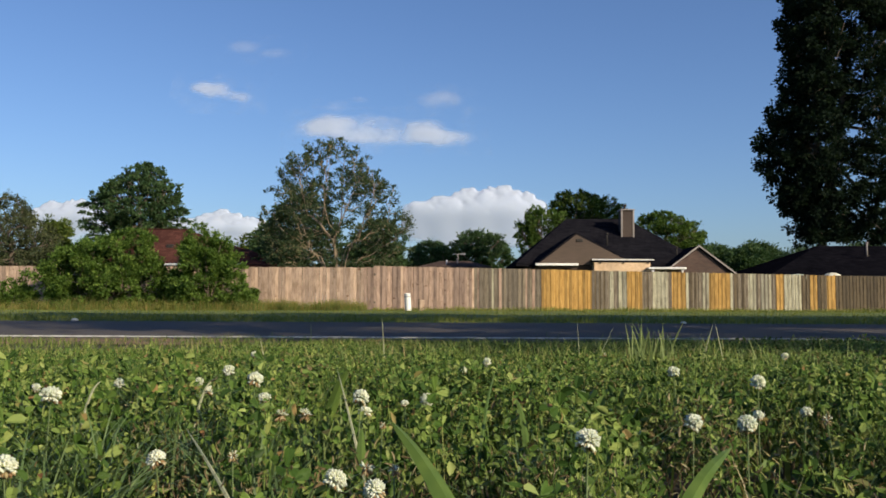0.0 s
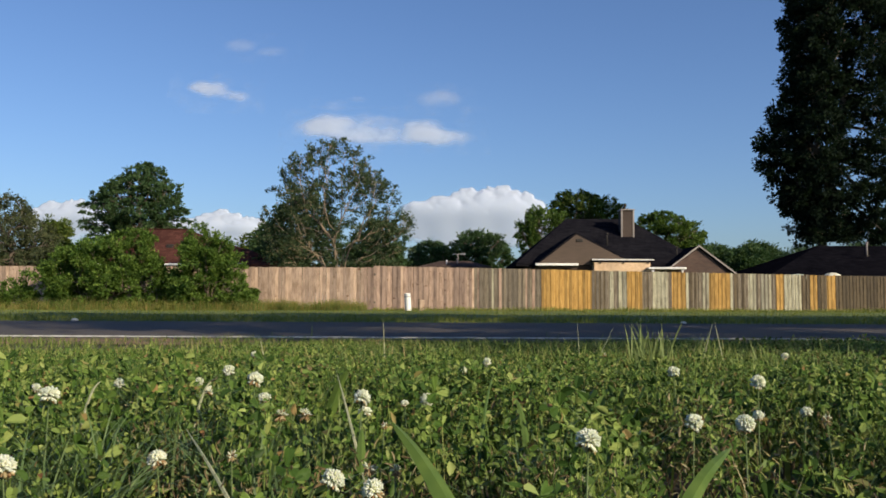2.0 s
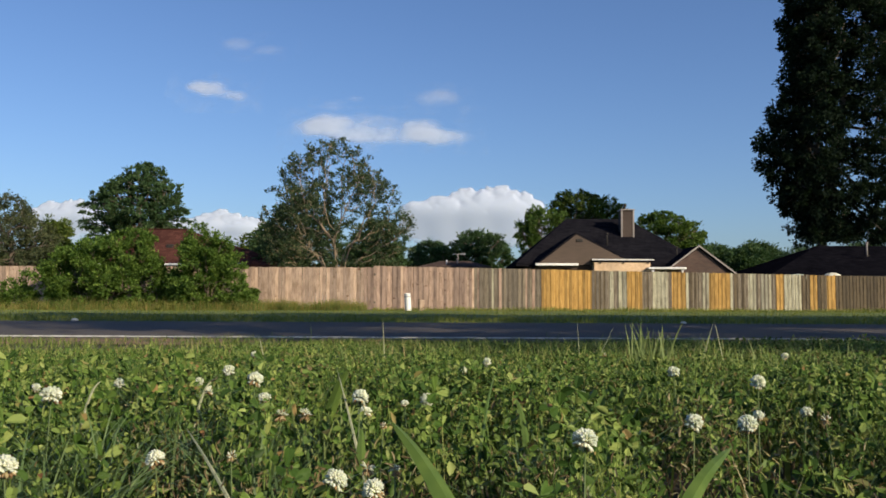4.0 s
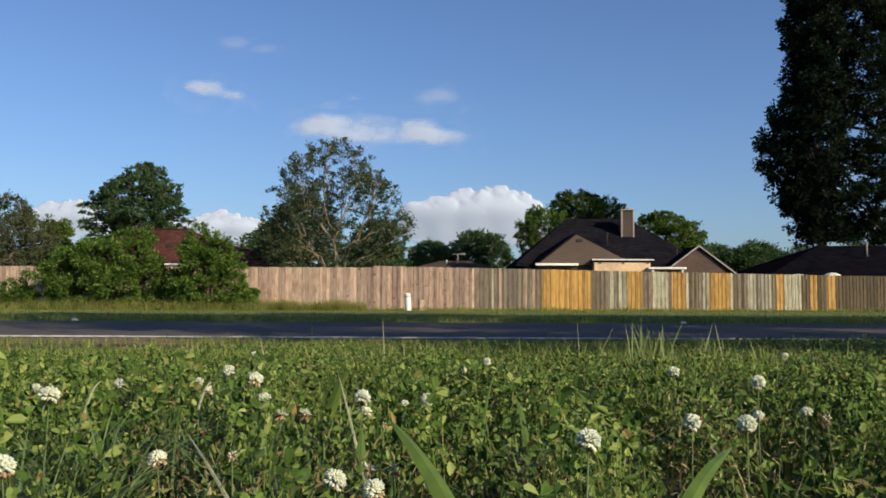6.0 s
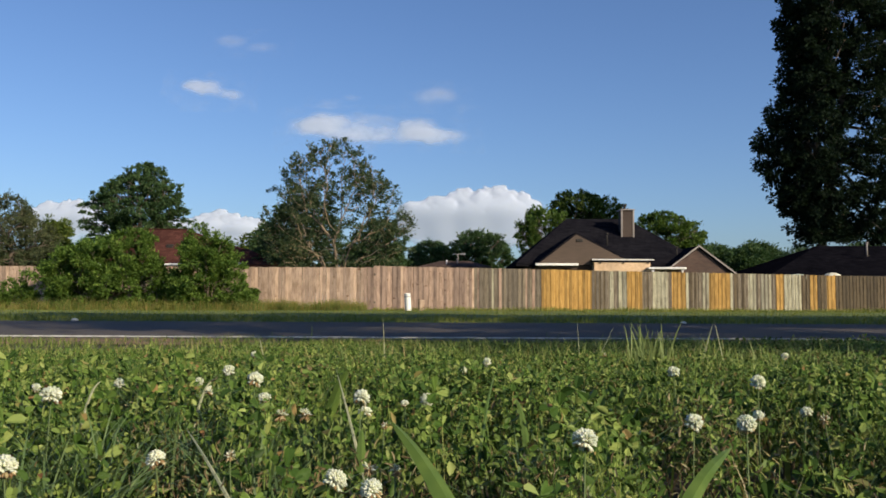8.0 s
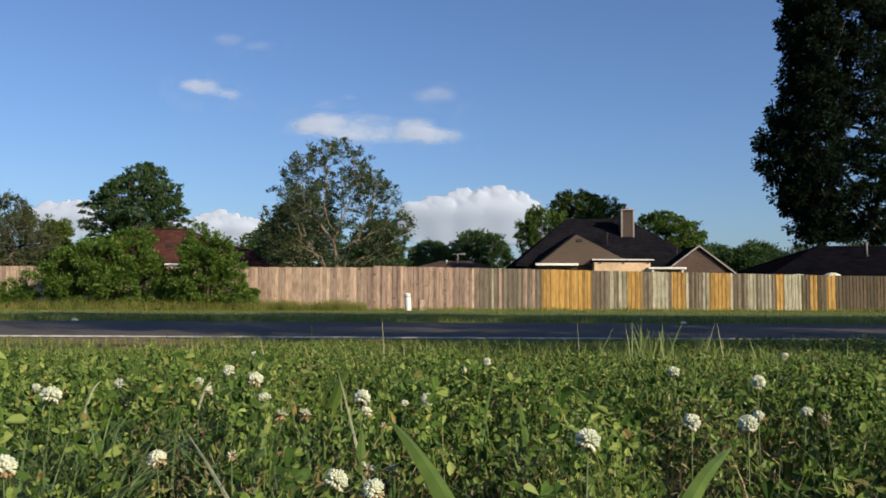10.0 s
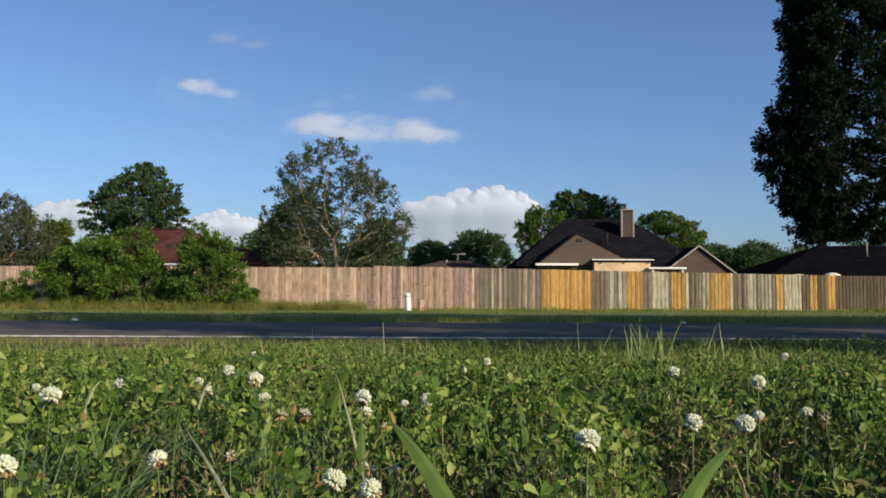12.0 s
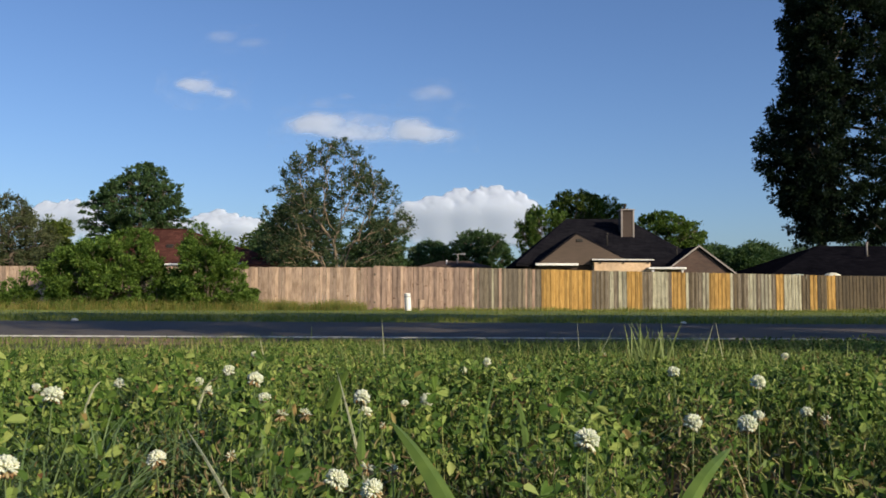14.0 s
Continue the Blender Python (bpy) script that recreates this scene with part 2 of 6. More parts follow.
bare_soil(M_GROUND, (0.022, 0.018, 0.012), (0.06, 0.047, 0.028), 45)
M_DIRT = rough_material("shoulder_dirt", (0.07, 0.046, 0.032), (0.27, 0.165, 0.105), 8, 0.95, 0.9, 0.03, second=(0.12, 0.105, 0.05))
M_ASPHALT = rough_material("asphalt", (0.055, 0.048, 0.044), (0.1, 0.088, 0.08), 60, 0.9, 0.4, 0.004, second=(0.075, 0.066, 0.06), spec=0.2)
M_LINE = rough_material("road_paint", (0.3, 0.3, 0.28), (0.58, 0.57, 0.54), 9, 0.7, 0.2, 0.002)
M_WOOD = {"p": wood_material("cedar_pink", (0.36, 0.258, 0.19), (0.59, 0.455, 0.355)),
          "r": wood_material("cedar_weathered", (0.225, 0.162, 0.13), (0.385, 0.285, 0.23), 0.1),
          "g": wood_material("cedar_grey", (0.105, 0.09, 0.07), (0.215, 0.185, 0.145), 0.5),
          "o": wood_material("pine_orange", (0.28, 0.163, 0.043), (0.45, 0.285, 0.098), 0.9),
          "w": wood_material("pine_pale", (0.22, 0.22, 0.165), (0.46, 0.44, 0.335), 0.5),
          "b": wood_material("cedar_brown", (0.058, 0.047, 0.031), (0.13, 0.102, 0.068), 0.3)}
M_DARKROOF = roof_material("dark_shingles", (0.009, 0.009, 0.012), (0.016, 0.016, 0.02))
# darker copy of the shingles: the oak's shade is put into the colour
M_SHADEDROOF = roof_material("shaded_shingles", (0.004, 0.004, 0.006), (0.008, 0.008, 0.011))
M_REDROOF = roof_material("red_brown_shingles", (0.062, 0.027, 0.022), (0.1, 0.045, 0.036))
M_GREYROOF = roof_material("brown_grey_shingles", (0.06, 0.045, 0.04), (0.1, 0.075, 0.065))
M_GABLE = rough_material("tan_siding", (0.076, 0.056, 0.044), (0.118, 0.087, 0.067), 3, 0.85, 0.2, 0.01, (0.5, 0.5, 14))
M_CREAM = rough_material("cream_brick_wall", (0.52, 0.36, 0.22), (0.68, 0.5, 0.33), 5, 0.85, 0.2, 0.01)
M_BRICK = brick_material("brown_brick", (0.055, 0.031, 0.024), (0.085, 0.05, 0.038), (0.08, 0.064, 0.054))
M_CHIMNEY = rough_material("chimney_siding", (0.045, 0.033, 0.028), (0.075, 0.056, 0.047), 5, 0.85, 0.2, 0.01, (0.5, 0.5, 8))
M_TRIM = rough_material("white_trim", (0.68, 0.68, 0.66), (0.82, 0.81, 0.78), 4, 0.6, 0.1, 0.005)
M_GREYTRIM = rough_material("grey_trim", (0.24, 0.215, 0.2), (0.34, 0.305, 0.28), 6, 0.7, 0.1, 0.005)
M_METAL = rough_material("dull_metal", (0.25, 0.25, 0.26), (0.4, 0.4, 0.41), 8, 0.45, 0.1, 0.003)
M_DARK = rough_material("dark_louvre", (0.02, 0.018, 0.016), (0.04, 0.036, 0.032), 8, 0.8, 0.2, 0.01)
M_PEDESTAL = rough_material("white_plastic", (0.68, 0.69, 0.66), (0.82, 0.82, 0.78), 6, 0.5, 0.1, 0.003)
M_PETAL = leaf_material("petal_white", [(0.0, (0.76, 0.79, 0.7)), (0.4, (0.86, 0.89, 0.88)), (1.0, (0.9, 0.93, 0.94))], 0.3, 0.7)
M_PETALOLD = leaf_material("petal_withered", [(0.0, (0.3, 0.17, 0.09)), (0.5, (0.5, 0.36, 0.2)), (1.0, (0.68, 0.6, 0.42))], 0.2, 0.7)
M_STEM = rough_material("green_stem", (0.06, 0.1, 0.03), (0.12, 0.16, 0.055), 40, 0.5, 0.2, 0.001)
M_CLOTH = rough_material("faded_green_canvas", (0.3, 0.4, 0.33), (0.5, 0.58, 0.5), 6, 0.8, 0.1, 0.003)
M_LITTER = rough_material("scrap_paper", (0.5, 0.46, 0.4), (0.7, 0.66, 0.6), 12, 0.8, 0.1, 0.003)
M_PALECLOTH = rough_material("cream_canvas", (0.6, 0.58, 0.44), (0.75, 0.72, 0.58), 6, 0.8, 0.1, 0.003)


# ---------- mesh helpers ----------
def mesh_of(name, verts, faces, mat, smooth=False):
    me = bpy.data.meshes.new(name)
    me.from_pydata(np.asarray(verts, float).tolist() if len(verts) else [], [], faces if isinstance(faces, list) else faces.tolist())
    me.materials.append(mat)
    if smooth:
        me.shade_smooth()
    return me


def bm_mesh(name, bm, mat, smooth=False):
    me = bpy.data.meshes.new(name)
    bmesh.ops.recalc_face_normals(bm, faces=bm.faces)
    bm.to_mesh(me)
    bm.free()
    me.materials.append(mat)
    if smooth:
        me.shade_smooth()
    return me


def part(name, data, mat, parent, label="", at=None):
    """One mesh object under a thing or under a part. data: a bmesh or a mesh."""
    me = bm_mesh(name, data, mat) if isinstance(data, bmesh.types.BMesh) else data
    ob = new(name, me)
    ob.parent = parent
    if at is not None:
        ob.matrix_basis = at if isinstance(at, Matrix) else Matrix.Translation(at)
    return tagged(ob, label)


def thing(name, at, label, category, group="", kind=""):
    ob = new(name)
    ob.empty_display_size = 0.2
    ob.matrix_basis = at if isinstance(at, Matrix) else Matrix.Translation(at)
    return tagged(ob, label, category, group, kind)


def box(bm, x0, y0, z0, x1, y1, z1, bevel=0.0):
    m = Matrix.LocRotScale(((x0 + x1) / 2, (y0 + y1) / 2, (z0 + z1) / 2), None, (x1 - x0, y1 - y0, z1 - z0))
    made = bmesh.ops.create_cube(bm, size=1.0, matrix=m)
    if bevel:
        edges = {e for v in made["verts"] for e in v.link_edges}
        bmesh.ops.bevel(bm, geom=list(edges), offset=bevel, segments=1, affect="EDGES")
    return bm


def boxed(x0, y0, z0, x1, y1, z1, bevel=0.0):
    return box(bmesh.new(), x0, y0, z0, x1, y1, z1, bevel)


def tube(pts, radii, sides=7):
    """Verts and faces of a tapered tube along points."""
    verts, faces = [], []
    pts = [Vector(p) for p in pts]
    for i, (p, r) in enumerate(zip(pts, radii)):
        d = (pts[min(i + 1, len(pts) - 1)] - pts[max(i - 1, 0)]).normalized()
        u = d.orthogonal().normalized() if abs(d.z) < 0.95 else Vector((1, 0, 0)).cross(d).normalized()
        v = d.cross(u)
        for k in range(sides):
            a = 2 * math.pi * k / sides
            verts.append(p + (u * math.cos(a) + v * math.sin(a)) * r)
    for i in range(len(pts) - 1):
        for k in range(sides):
            faces.append((i * sides + k, i * sides + (k + 1) % sides, (i + 1) * sides + (k + 1) % sides, (i + 1) * sides + k))
    faces.append(tuple(range(sides))[::-1])
    faces.append(tuple((len(pts) - 1) * sides + k for k in range(sides)))
    return [tuple(v) for v in verts], faces


def tubes(name, many, mat, sides=6):
    V, F = [], []
    for pts, radii in many:
        v, f = tube(pts, radii, sides)
        F += [tuple(i + len(V) for i in q) for q in f]
        V += v
    return mesh_of(name, V, F, mat, True)


def unit(a):
    return a / np.maximum(np.linalg.norm(a, axis=-1, keepdims=True), 1e-9)


def leaf_mesh(name, rng, at, axis, length, width, mat, fold=0.15, fine=False):
    """Many pointed leaves, folded along the midrib, one island each."""
    n = len(at)
    axis = unit(axis)
    side = unit(np.cross(axis, rng.normal(size=(n, 3))))
    up = np.cross(side, axis)
    L, W = length[:, None], width[:, None]
    if fine:  # oval outline, cupped, with a bent tip
        ring = [(0.0, 0.0, 0.0), (0.22, 0.36, 0.7), (0.52, 0.5, 1.0), (0.82, 0.27, 0.5), (1.0, 0.0, -0.6), (0.82, -0.27, 0.5), (0.52, -0.5, 1.0), (0.22, -0.36, 0.7), (0.5, 0.0, 0.0)]
        V = np.stack([at + axis * L * u + side * W * v + up * W * fold * h for u, v, h in ring], 1).reshape(-1, 3)
        k = np.arange(n)[:, None] * 9
        F = np.concatenate([k + np.array([[8, a, b, c]]) for a, b, c in ((0, 1, 2), (2, 3, 4), (4, 5, 6), (6, 7, 0))])
        return mesh_of(name, V, F, mat, True)
    mid = at + axis * L * 0.45 + up * W * fold
    V = np.stack([at, mid + side * W / 2, at + axis * L - up * W * 0.2, mid - side * W / 2], 1).reshape(-1, 3)
    k = np.arange(n)[:, None] * 4
    F = np.concatenate([k + np.array([[0, 1, 2]]), k + np.array([[0, 2, 3]])])
    return mesh_of(name, V, F, mat)


def blade_mesh(name, rng, base, height, width, lean, mat, steps=3):
    """Many grass blades, curved and tapering to a tip."""
    n = len(base)
    az = rng.uniform(0, 2 * np.pi, n)
    out = np.stack([np.cos(az), np.sin(az), np.zeros(n)], 1)
    turn = az + np.pi / 2 + rng.normal(0, 0.5, n)
    side = np.stack([np.cos(turn), np.sin(turn), np.zeros(n)], 1)
    rows = []
    for i in range(steps + 1):
        t = i / steps
        c = base + np.array([0, 0, 1.0]) * (height * t * (1 - 0.35 * lean * t))[:, None] + out * (height * lean * t ** 1.8)[:, None]
        if i < steps:
            w = (width * (1 - 0.75 * t ** 1.5) / 2)[:, None]
            rows += [c - side * w, c + side * w]
        else:
            rows.append(c)
    V = np.stack(rows, 1).reshape(-1, 3)
    m = 2 * steps + 1
    k = np.arange(n)[:, None] * m
    quads = [(k + np.array([[2 * i, 2 * i + 1, 2 * i + 3, 2 * i + 2]])).tolist() for i in range(steps - 1)]
    tips = (k + np.array([[2 * steps - 2, 2 * steps - 1, 2 * steps]])).tolist()
    return mesh_of(name, V, sum(quads, []) + tips, mat)


def foliage(name, rng, lobe, radii, clusters, per, spread, size, mat, hollow=0.3, droop=0.0, flat=1.0):
    """Leaves of one bough: clusters of leaves filling a lobe unevenly, thicker near its skin, about the lobe's own origin."""
    d = unit(rng.normal(size=(clusters, 3)))
    r = rng.uniform(hollow ** 2, 1, clusters) ** 0.5
    lump = np.array([noise.noise(Vector(v) * 2.3 + Vector(lobe)) for v in d.tolist()])
    c = d * (r * (1 + 0.45 * lump))[:, None] * np.asarray(radii)
    c = np.repeat(c, per, 0)
    wide = np.repeat(rng.uniform(0.6, 1.25, clusters), per)[:, None]
    p = c + unit(rng.normal(size=c.shape)) * rng.uniform(0.2, 1.6, (len(c), 1)) * wide * spread * np.array([1, 1, flat])
    axis = unit(p - c) + unit(c + 1e-6) * 0.6 + rng.normal(size=c.shape) * 0.5 + np.array([0, 0, -droop])
    L = size * rng.uniform(0.6, 1.4, len(p))
    return leaf_mesh(name, rng, p, axis, L, L * rng.uniform(0.45, 0.75, len(p)), mat)


def crooked(rng, a, b, r0, r1, bend=0.12, steps=5):
    a, b = np.asarray(a, float), np.asarray(b, float)
    length = np.linalg.norm(b - a)
    bow, wave = rng.normal(size=3) * bend * length * 0.6, rng.normal(size=3) * bend * length * 0.3
    pts = []
    for i in range(steps + 1):
        t = i / steps
        jitter = rng.normal(size=3) * bend * length * 0.08 if 0 < i < steps else 0
        pts.append(a + (b - a) * t + bow * math.sin(math.pi * t) + wave * math.sin(2 * math.pi * t) + jitter)
    return [tuple(p) for p in pts], [r0 + (r1 - r0) * i / steps for i in range(steps + 1)]


SWAYERS = []  # foliage and other pieces that the wind moves: object, rest pose, way of swaying


def grow_tree(label, base, trunks, lobes, mat, bark, seed, clusters=120, per=22, spread=0.35, size=0.16, category="tree", group="", twig=0.15,
              name="tree", sway=None, hollow=0.3, flat=0.8, droop=0.0, twigs=6, trunk_radius=0.16):
    """A tree: tapered trunks, limbs to every bough and the boughs' leaves. lobes: (x, y, z, rx, ry, rz) about the base."""
    rng = np.random.default_rng(seed)
    tree = thing(name, base, label, category, group)
    tops = []
    for i, (foot, top) in enumerate(trunks):
        part("trunk", tubes("trunk", [crooked(rng, foot, top, trunk_radius, trunk_radius * 0.45, 0.06, 6)], bark, 9), bark, tree)
        tops.append((np.asarray(foot, float), np.asarray(top, float)))
    for i, (x, y, z, rx, ry, rz) in enumerate(lobes):
        c = np.array([x, y, z])
        foot, top = min(tops, key=lambda ft: np.linalg.norm((ft[1] - c)[:2]))
        t = min(0.95, max(0.25, (z - rz * 0.8) / max(top[2], 0.1)))
        start = foot + (top - foot) * min(t, 1.0)
        many = [crooked(rng, start, c, trunk_radius * 0.4, trunk_radius * 0.16, 0.09)]
        for k in range(twigs):
            tip = c + unit(rng.normal(size=3)) * np.array([rx, ry, rz]) * 0.85
            many.append(crooked(rng, start + (c - start) * rng.uniform(0.4, 1.0), tip, trunk_radius * twig, trunk_radius * twig * 0.3, 0.1, 3))
        limb = part("limb", tubes("limb", many, bark, 4), bark, tree)
        vol = max(0.35, rx * ry * rz) ** 0.6
        leaf = part("foliage", foliage("foliage", rng, (x, y, z), (rx, ry, rz), max(12, int(clusters * vol)), per, spread, size, mat, hollow, droop, flat), mat, limb, at=(x, y, z))
        if sway:
            SWAYERS.append((leaf, (x, y, z), sway * max(0.15, z / max(l[2] for l in lobes)) ** 1.5, i))
    return tree


def crown_points(rng, n, heights, west, east, depth, hollow=0.3, grain=0.7, bare=-0.1, ragged=0.28):
    """Points where a crown bears leaves: within its outline (widths to either side at each height), thicker near the skin, with gaps."""
    out = []
    off = Vector(rng.uniform(0, 50, 3).tolist())
    widths = [w + e for w, e in zip(west, east)]
    while len(out) < n:
        z = rng.uniform(heights[0], heights[-1])
        if rng.random() * max(widths) > np.interp(z, heights, widths):
            continue
        a, rho = rng.uniform(0, 2 * math.pi), rng.uniform(hollow ** 2, 1) ** 0.5
        w, e = float(np.interp(z, heights, west)), float(np.interp(z, heights, east))
        rho *= 0.97 + ragged * noise.noise(Vector((1.6 * math.cos(a), 1.6 * math.sin(a), 1.3 * z)) + off)
        p = ((e - w) / 2 + (e + w) / 2 * rho * math.cos(a), depth * (w + e) / (max(widths)) * rho * math.sin(a), z)
        if noise.noise(Vector(p) * grain + off) > bare:
            out.append(p)
    return np.array(out)


def lumpy_crown(seed, n, heights, west, east, depth, grain=1.1, bare=0.0, core=0.45):
    """Clumps of leaves at the skin with dark gaps between them, over a fuller core behind."""
    rng = np.random.default_rng(seed)
    skin = crown_points(rng, n, heights, west, east, depth, 0.5, grain, bare)
    inner = crown_points(rng, int(n * core), heights, [0.85 * w for w in west], [0.85 * e for e in east], depth * 0.6, 0.0, grain, -0.5)
    inner[:, 1] += 0.3 * depth
    return np.concatenate([skin, inner])


def colonise(rng, feet, goals, step, reach, kill, wander=0.15, rounds=140):
    """Branches that grow from the feet towards the goals and fork where the goals part. Returns places and parents."""
    pos, par = [], []
    for chain in feet:
        last = -1
        for p in chain:
            pos.append(np.asarray(p, float))
            par.append(last)
            last = len(pos) - 1
    goals = goals.copy()
    live = np.ones(len(goals), bool)
    nearest, dist = np.zeros(len(goals), int), np.full(len(goals), 1e9)
    fresh = 0
    for turn in range(rounds):
        new_pos = np.array(pos[fresh:])
        d = np.linalg.norm(goals[:, None] - new_pos[None], axis=2)
        k = d.argmin(1)
        dk = d[np.arange(len(goals)), k]
        better = dk < dist
        nearest[better], dist[better] = k[better] + fresh, dk[better]
        live &= dist > kill
        use = live & (dist < reach)
        if not use.any():
            break
        fresh = len(pos)
        for node in np.unique(nearest[use]).tolist():
            aim = unit(goals[use & (nearest == node)] - pos[node]).mean(0) + rng.normal(0, wander, 3)
            length = np.linalg.norm(aim)
            if length > 0.05:
                pos.append(pos[node] + aim / length * step)
                par.append(node)
        if len(pos) == fresh:
            break
    return np.array(pos), np.array(par)


def branch_mesh(name, nodes, pos, par, r, mat, sides=5):
    """The wood of one connected stretch of a tree: a ring at every node, joined to its parent's ring."""
    V, F, ring = [], [], {}

    def ring_at(k, d):
        u = np.cross(d, [0.0, 0, 1] if abs(d[2]) < 0.9 else [1.0, 0, 0])
        u = u / np.linalg.norm(u)
        v = np.cross(d, u)
        start = len(V)
        V.extend(tuple(pos[k] + (u * math.cos(2 * math.pi * q / sides) + v * math.sin(2 * math.pi * q / sides)) * r[k]) for q in range(sides))
        return start

    for k in nodes:  # parents come before their children
        p = par[k]
        if p < 0:
            continue
        d = (pos[k] - pos[p]) / max(1e-6, np.linalg.norm(pos[k] - pos[p]))
        if p not in ring:
            ring[p] = ring_at(p, d)
        ring[k] = ring_at(k, d)
        a, b = ring[p], ring[k]
        F += [(a + q, a + (q + 1) % sides, b + (q + 1) % sides, b + q) for q in range(sides)]
    return mesh_of(name, V, F, mat, True)


def forked_tree(label, base, feet, goals, mat, bark, seed, step=0.28, reach=3.0, kill=0.4, tip=0.012, power=0.45, boughs=14, per=14, spread=0.22, size=0.12, flat=0.8,
                droop=0.0, sway=None, name="tree", category="tree", group="", leafy=2, wander=0.15, slim=0.6):
    """A tree whose stems fork again and again; every bough is a limb of its own with its leaves."""
    rng = np.random.default_rng(seed)
    tree = thing(name, base, label, category, group)
    pos, par = colonise(rng, feet, goals, step, reach, kill, wander)
    n = len(pos)
    kids = np.bincount(par[par >= 0], minlength=n)
    tips = (kids == 0).astype(float)
    for i in range(n - 1, -1, -1):
        if par[i] >= 0:
            tips[par[i]] += tips[i]
    for k in range(2):  # soften the bends
        inner = (par >= 0) & (kids == 1)
        child = np.zeros(n, int)
        child[par[par >= 0]] = np.nonzero(par >= 0)[0]
        pos[inner] = 0.5 * pos[inner] + 0.25 * (pos[par[inner]] + pos[child[inner]])
    r = tip * tips ** power
    bear = np.nonzero(tips <= leafy)[0]
    # boughs: the branch systems that leave the stems, each with its own sprays; slight twigs stay with the stem
    most = max(4.0, tips[par < 0].sum() / boughs)
    owner = np.full(n, -1)
    root = np.arange(n)
    count = 0
    for i in range(n):
        p = par[i]
        if p < 0:
            continue
        root[i] = root[p]
        if owner[p] >= 0:
            owner[i] = owner[p]
        elif most / 5 < tips[i] <= most:
            owner[i] = count
            count += 1
    for i in np.unique(root):
        stem = [k for k in range(n) if root[k] == i and owner[k] < 0]
        if len(stem) > 1:
            part("trunk", branch_mesh("trunk", stem, pos, par, r, bark, 7), bark, tree)
    hub = np.array([pos[bear][owner[bear] == j].mean(0) for j in range(count)])
    stray = bear[owner[bear] < 0]
    sprays = owner.copy()
    sprays[stray] = np.linalg.norm(pos[stray][:, None] - hub[None], axis=2).argmin(1)
    top = hub[:, 2].max()
    for j in range(count):
        mine = np.nonzero(owner == j)[0].tolist()
        leaves = bear[sprays[bear] == j]
        limb = part("limb", branch_mesh("limb", mine, pos, par, np.minimum(r, r[mine[0]]), bark), bark, tree)
        m = np.repeat(pos[leaves], per, 0)
        away = unit(np.repeat(pos[leaves] - pos[np.maximum(par[leaves], 0)], per, 0))
        wide = np.repeat(rng.uniform(0.5, 1.3, len(leaves)), per)[:, None]
        p = m + unit(rng.normal(size=m.shape)) * rng.uniform(0.05, 1.0, (len(m), 1)) * wide * spread * np.array([1, 1, flat]) + away * spread * 0.4
        axis = unit(p - m) * 0.7 + away * 0.7 + rng.normal(size=m.shape) * 0.45 + np.array([0, 0, -droop])
        L = size * rng.uniform(0.55, 1.4, len(p))
        leaf = part("foliage", leaf_mesh("foliage", rng, p - hub[j], axis, L, L * rng.uniform(0.7, 1.2, len(p)) * slim, mat), mat, limb, at=tuple(hub[j]))
        if sway:
            SWAYERS.append((leaf, tuple(hub[j]), sway * max(0.15, hub[j][2] / top) ** 1.5, j))
    return tree


# ---------- ground, road ----------
def lawn_height(x, y):
    """The lawn stands a little above the road and falls away to its shoulder; beyond the road all is level."""
    if y < 2.9:
        z = 0.15
    elif y < 8.7:
        t = (y - 2.9) / 5.8
        z = 0.15 - 0.19 * (t * t * (3 - 2 * t))
    elif y < 18.3:
        z = -0.04
    elif y < 19.2:
        z = -0.04 + 0.05 * (y - 18.3) / 0.9
    else:
        z = 0.01
    if x > 0.4 and 2.4 < y < 7.0:  # a low swell where the lawn is rougher
        z += 0.05 * min(1.0, (x - 0.4) / 1.2) * math.sin(math.pi * (y - 2.4) / 4.6) ** 2
    if x < -0.6 and 2.4 < y < 7.0:  # and a slight hollow on the other side
        z -= 0.03 * min(1.0, (-x - 0.6) / 1.2) * math.sin(math.pi * (y - 2.4) / 4.6) ** 2
    if -12 < x < 12 and -3 < y < 8.5:
        z += 0.012 * noise.noise(Vector((x * 1.7, y * 1.7, 3)))
    if y > 19.2 and y < 60:
        z += 0.02 * noise.noise(Vector((x * 0.4, y * 0.4, 9)))
    return z


def ground_sheet():
    xs = [-2500, -600, -150, -60, -30, -20] + [x * 0.5 for x in range(-30, 31)] + [20, 30, 60, 150, 600, 2500]
    ys = [-2500, -600, -100, -30, -8] + [y * 0.4 for y in range(-10, 52)] + [22, 24, 27, 30, 34, 38, 44, 52, 60, 100, 250, 700, 4000]
    V = [(x, y, lawn_height(x, y)) for y in ys for x in xs]
    n = len(xs)
    F = [(j * n + i, j * n + i + 1, (j + 1) * n + i + 1, (j + 1) * n + i) for j in range(len(ys) - 1) for i in range(n - 1)]
    ob = new("ground", mesh_of("ground", V, F, M_GROUND, True))
    bare = [max(0.0, min(1.0, (0.6 * y + 0.7 - abs(x)) / 0.7, (y + 0.1) / 0.5, (9.4 - y) / 0.6)) for x, y, z in V]
    ob.data.attributes.new("bare", "FLOAT", "POINT").data.foreach_set("value", bare)
    return tagged(ob, "level grassy ground with dark soil under the lawn", "ground", kind="structure")


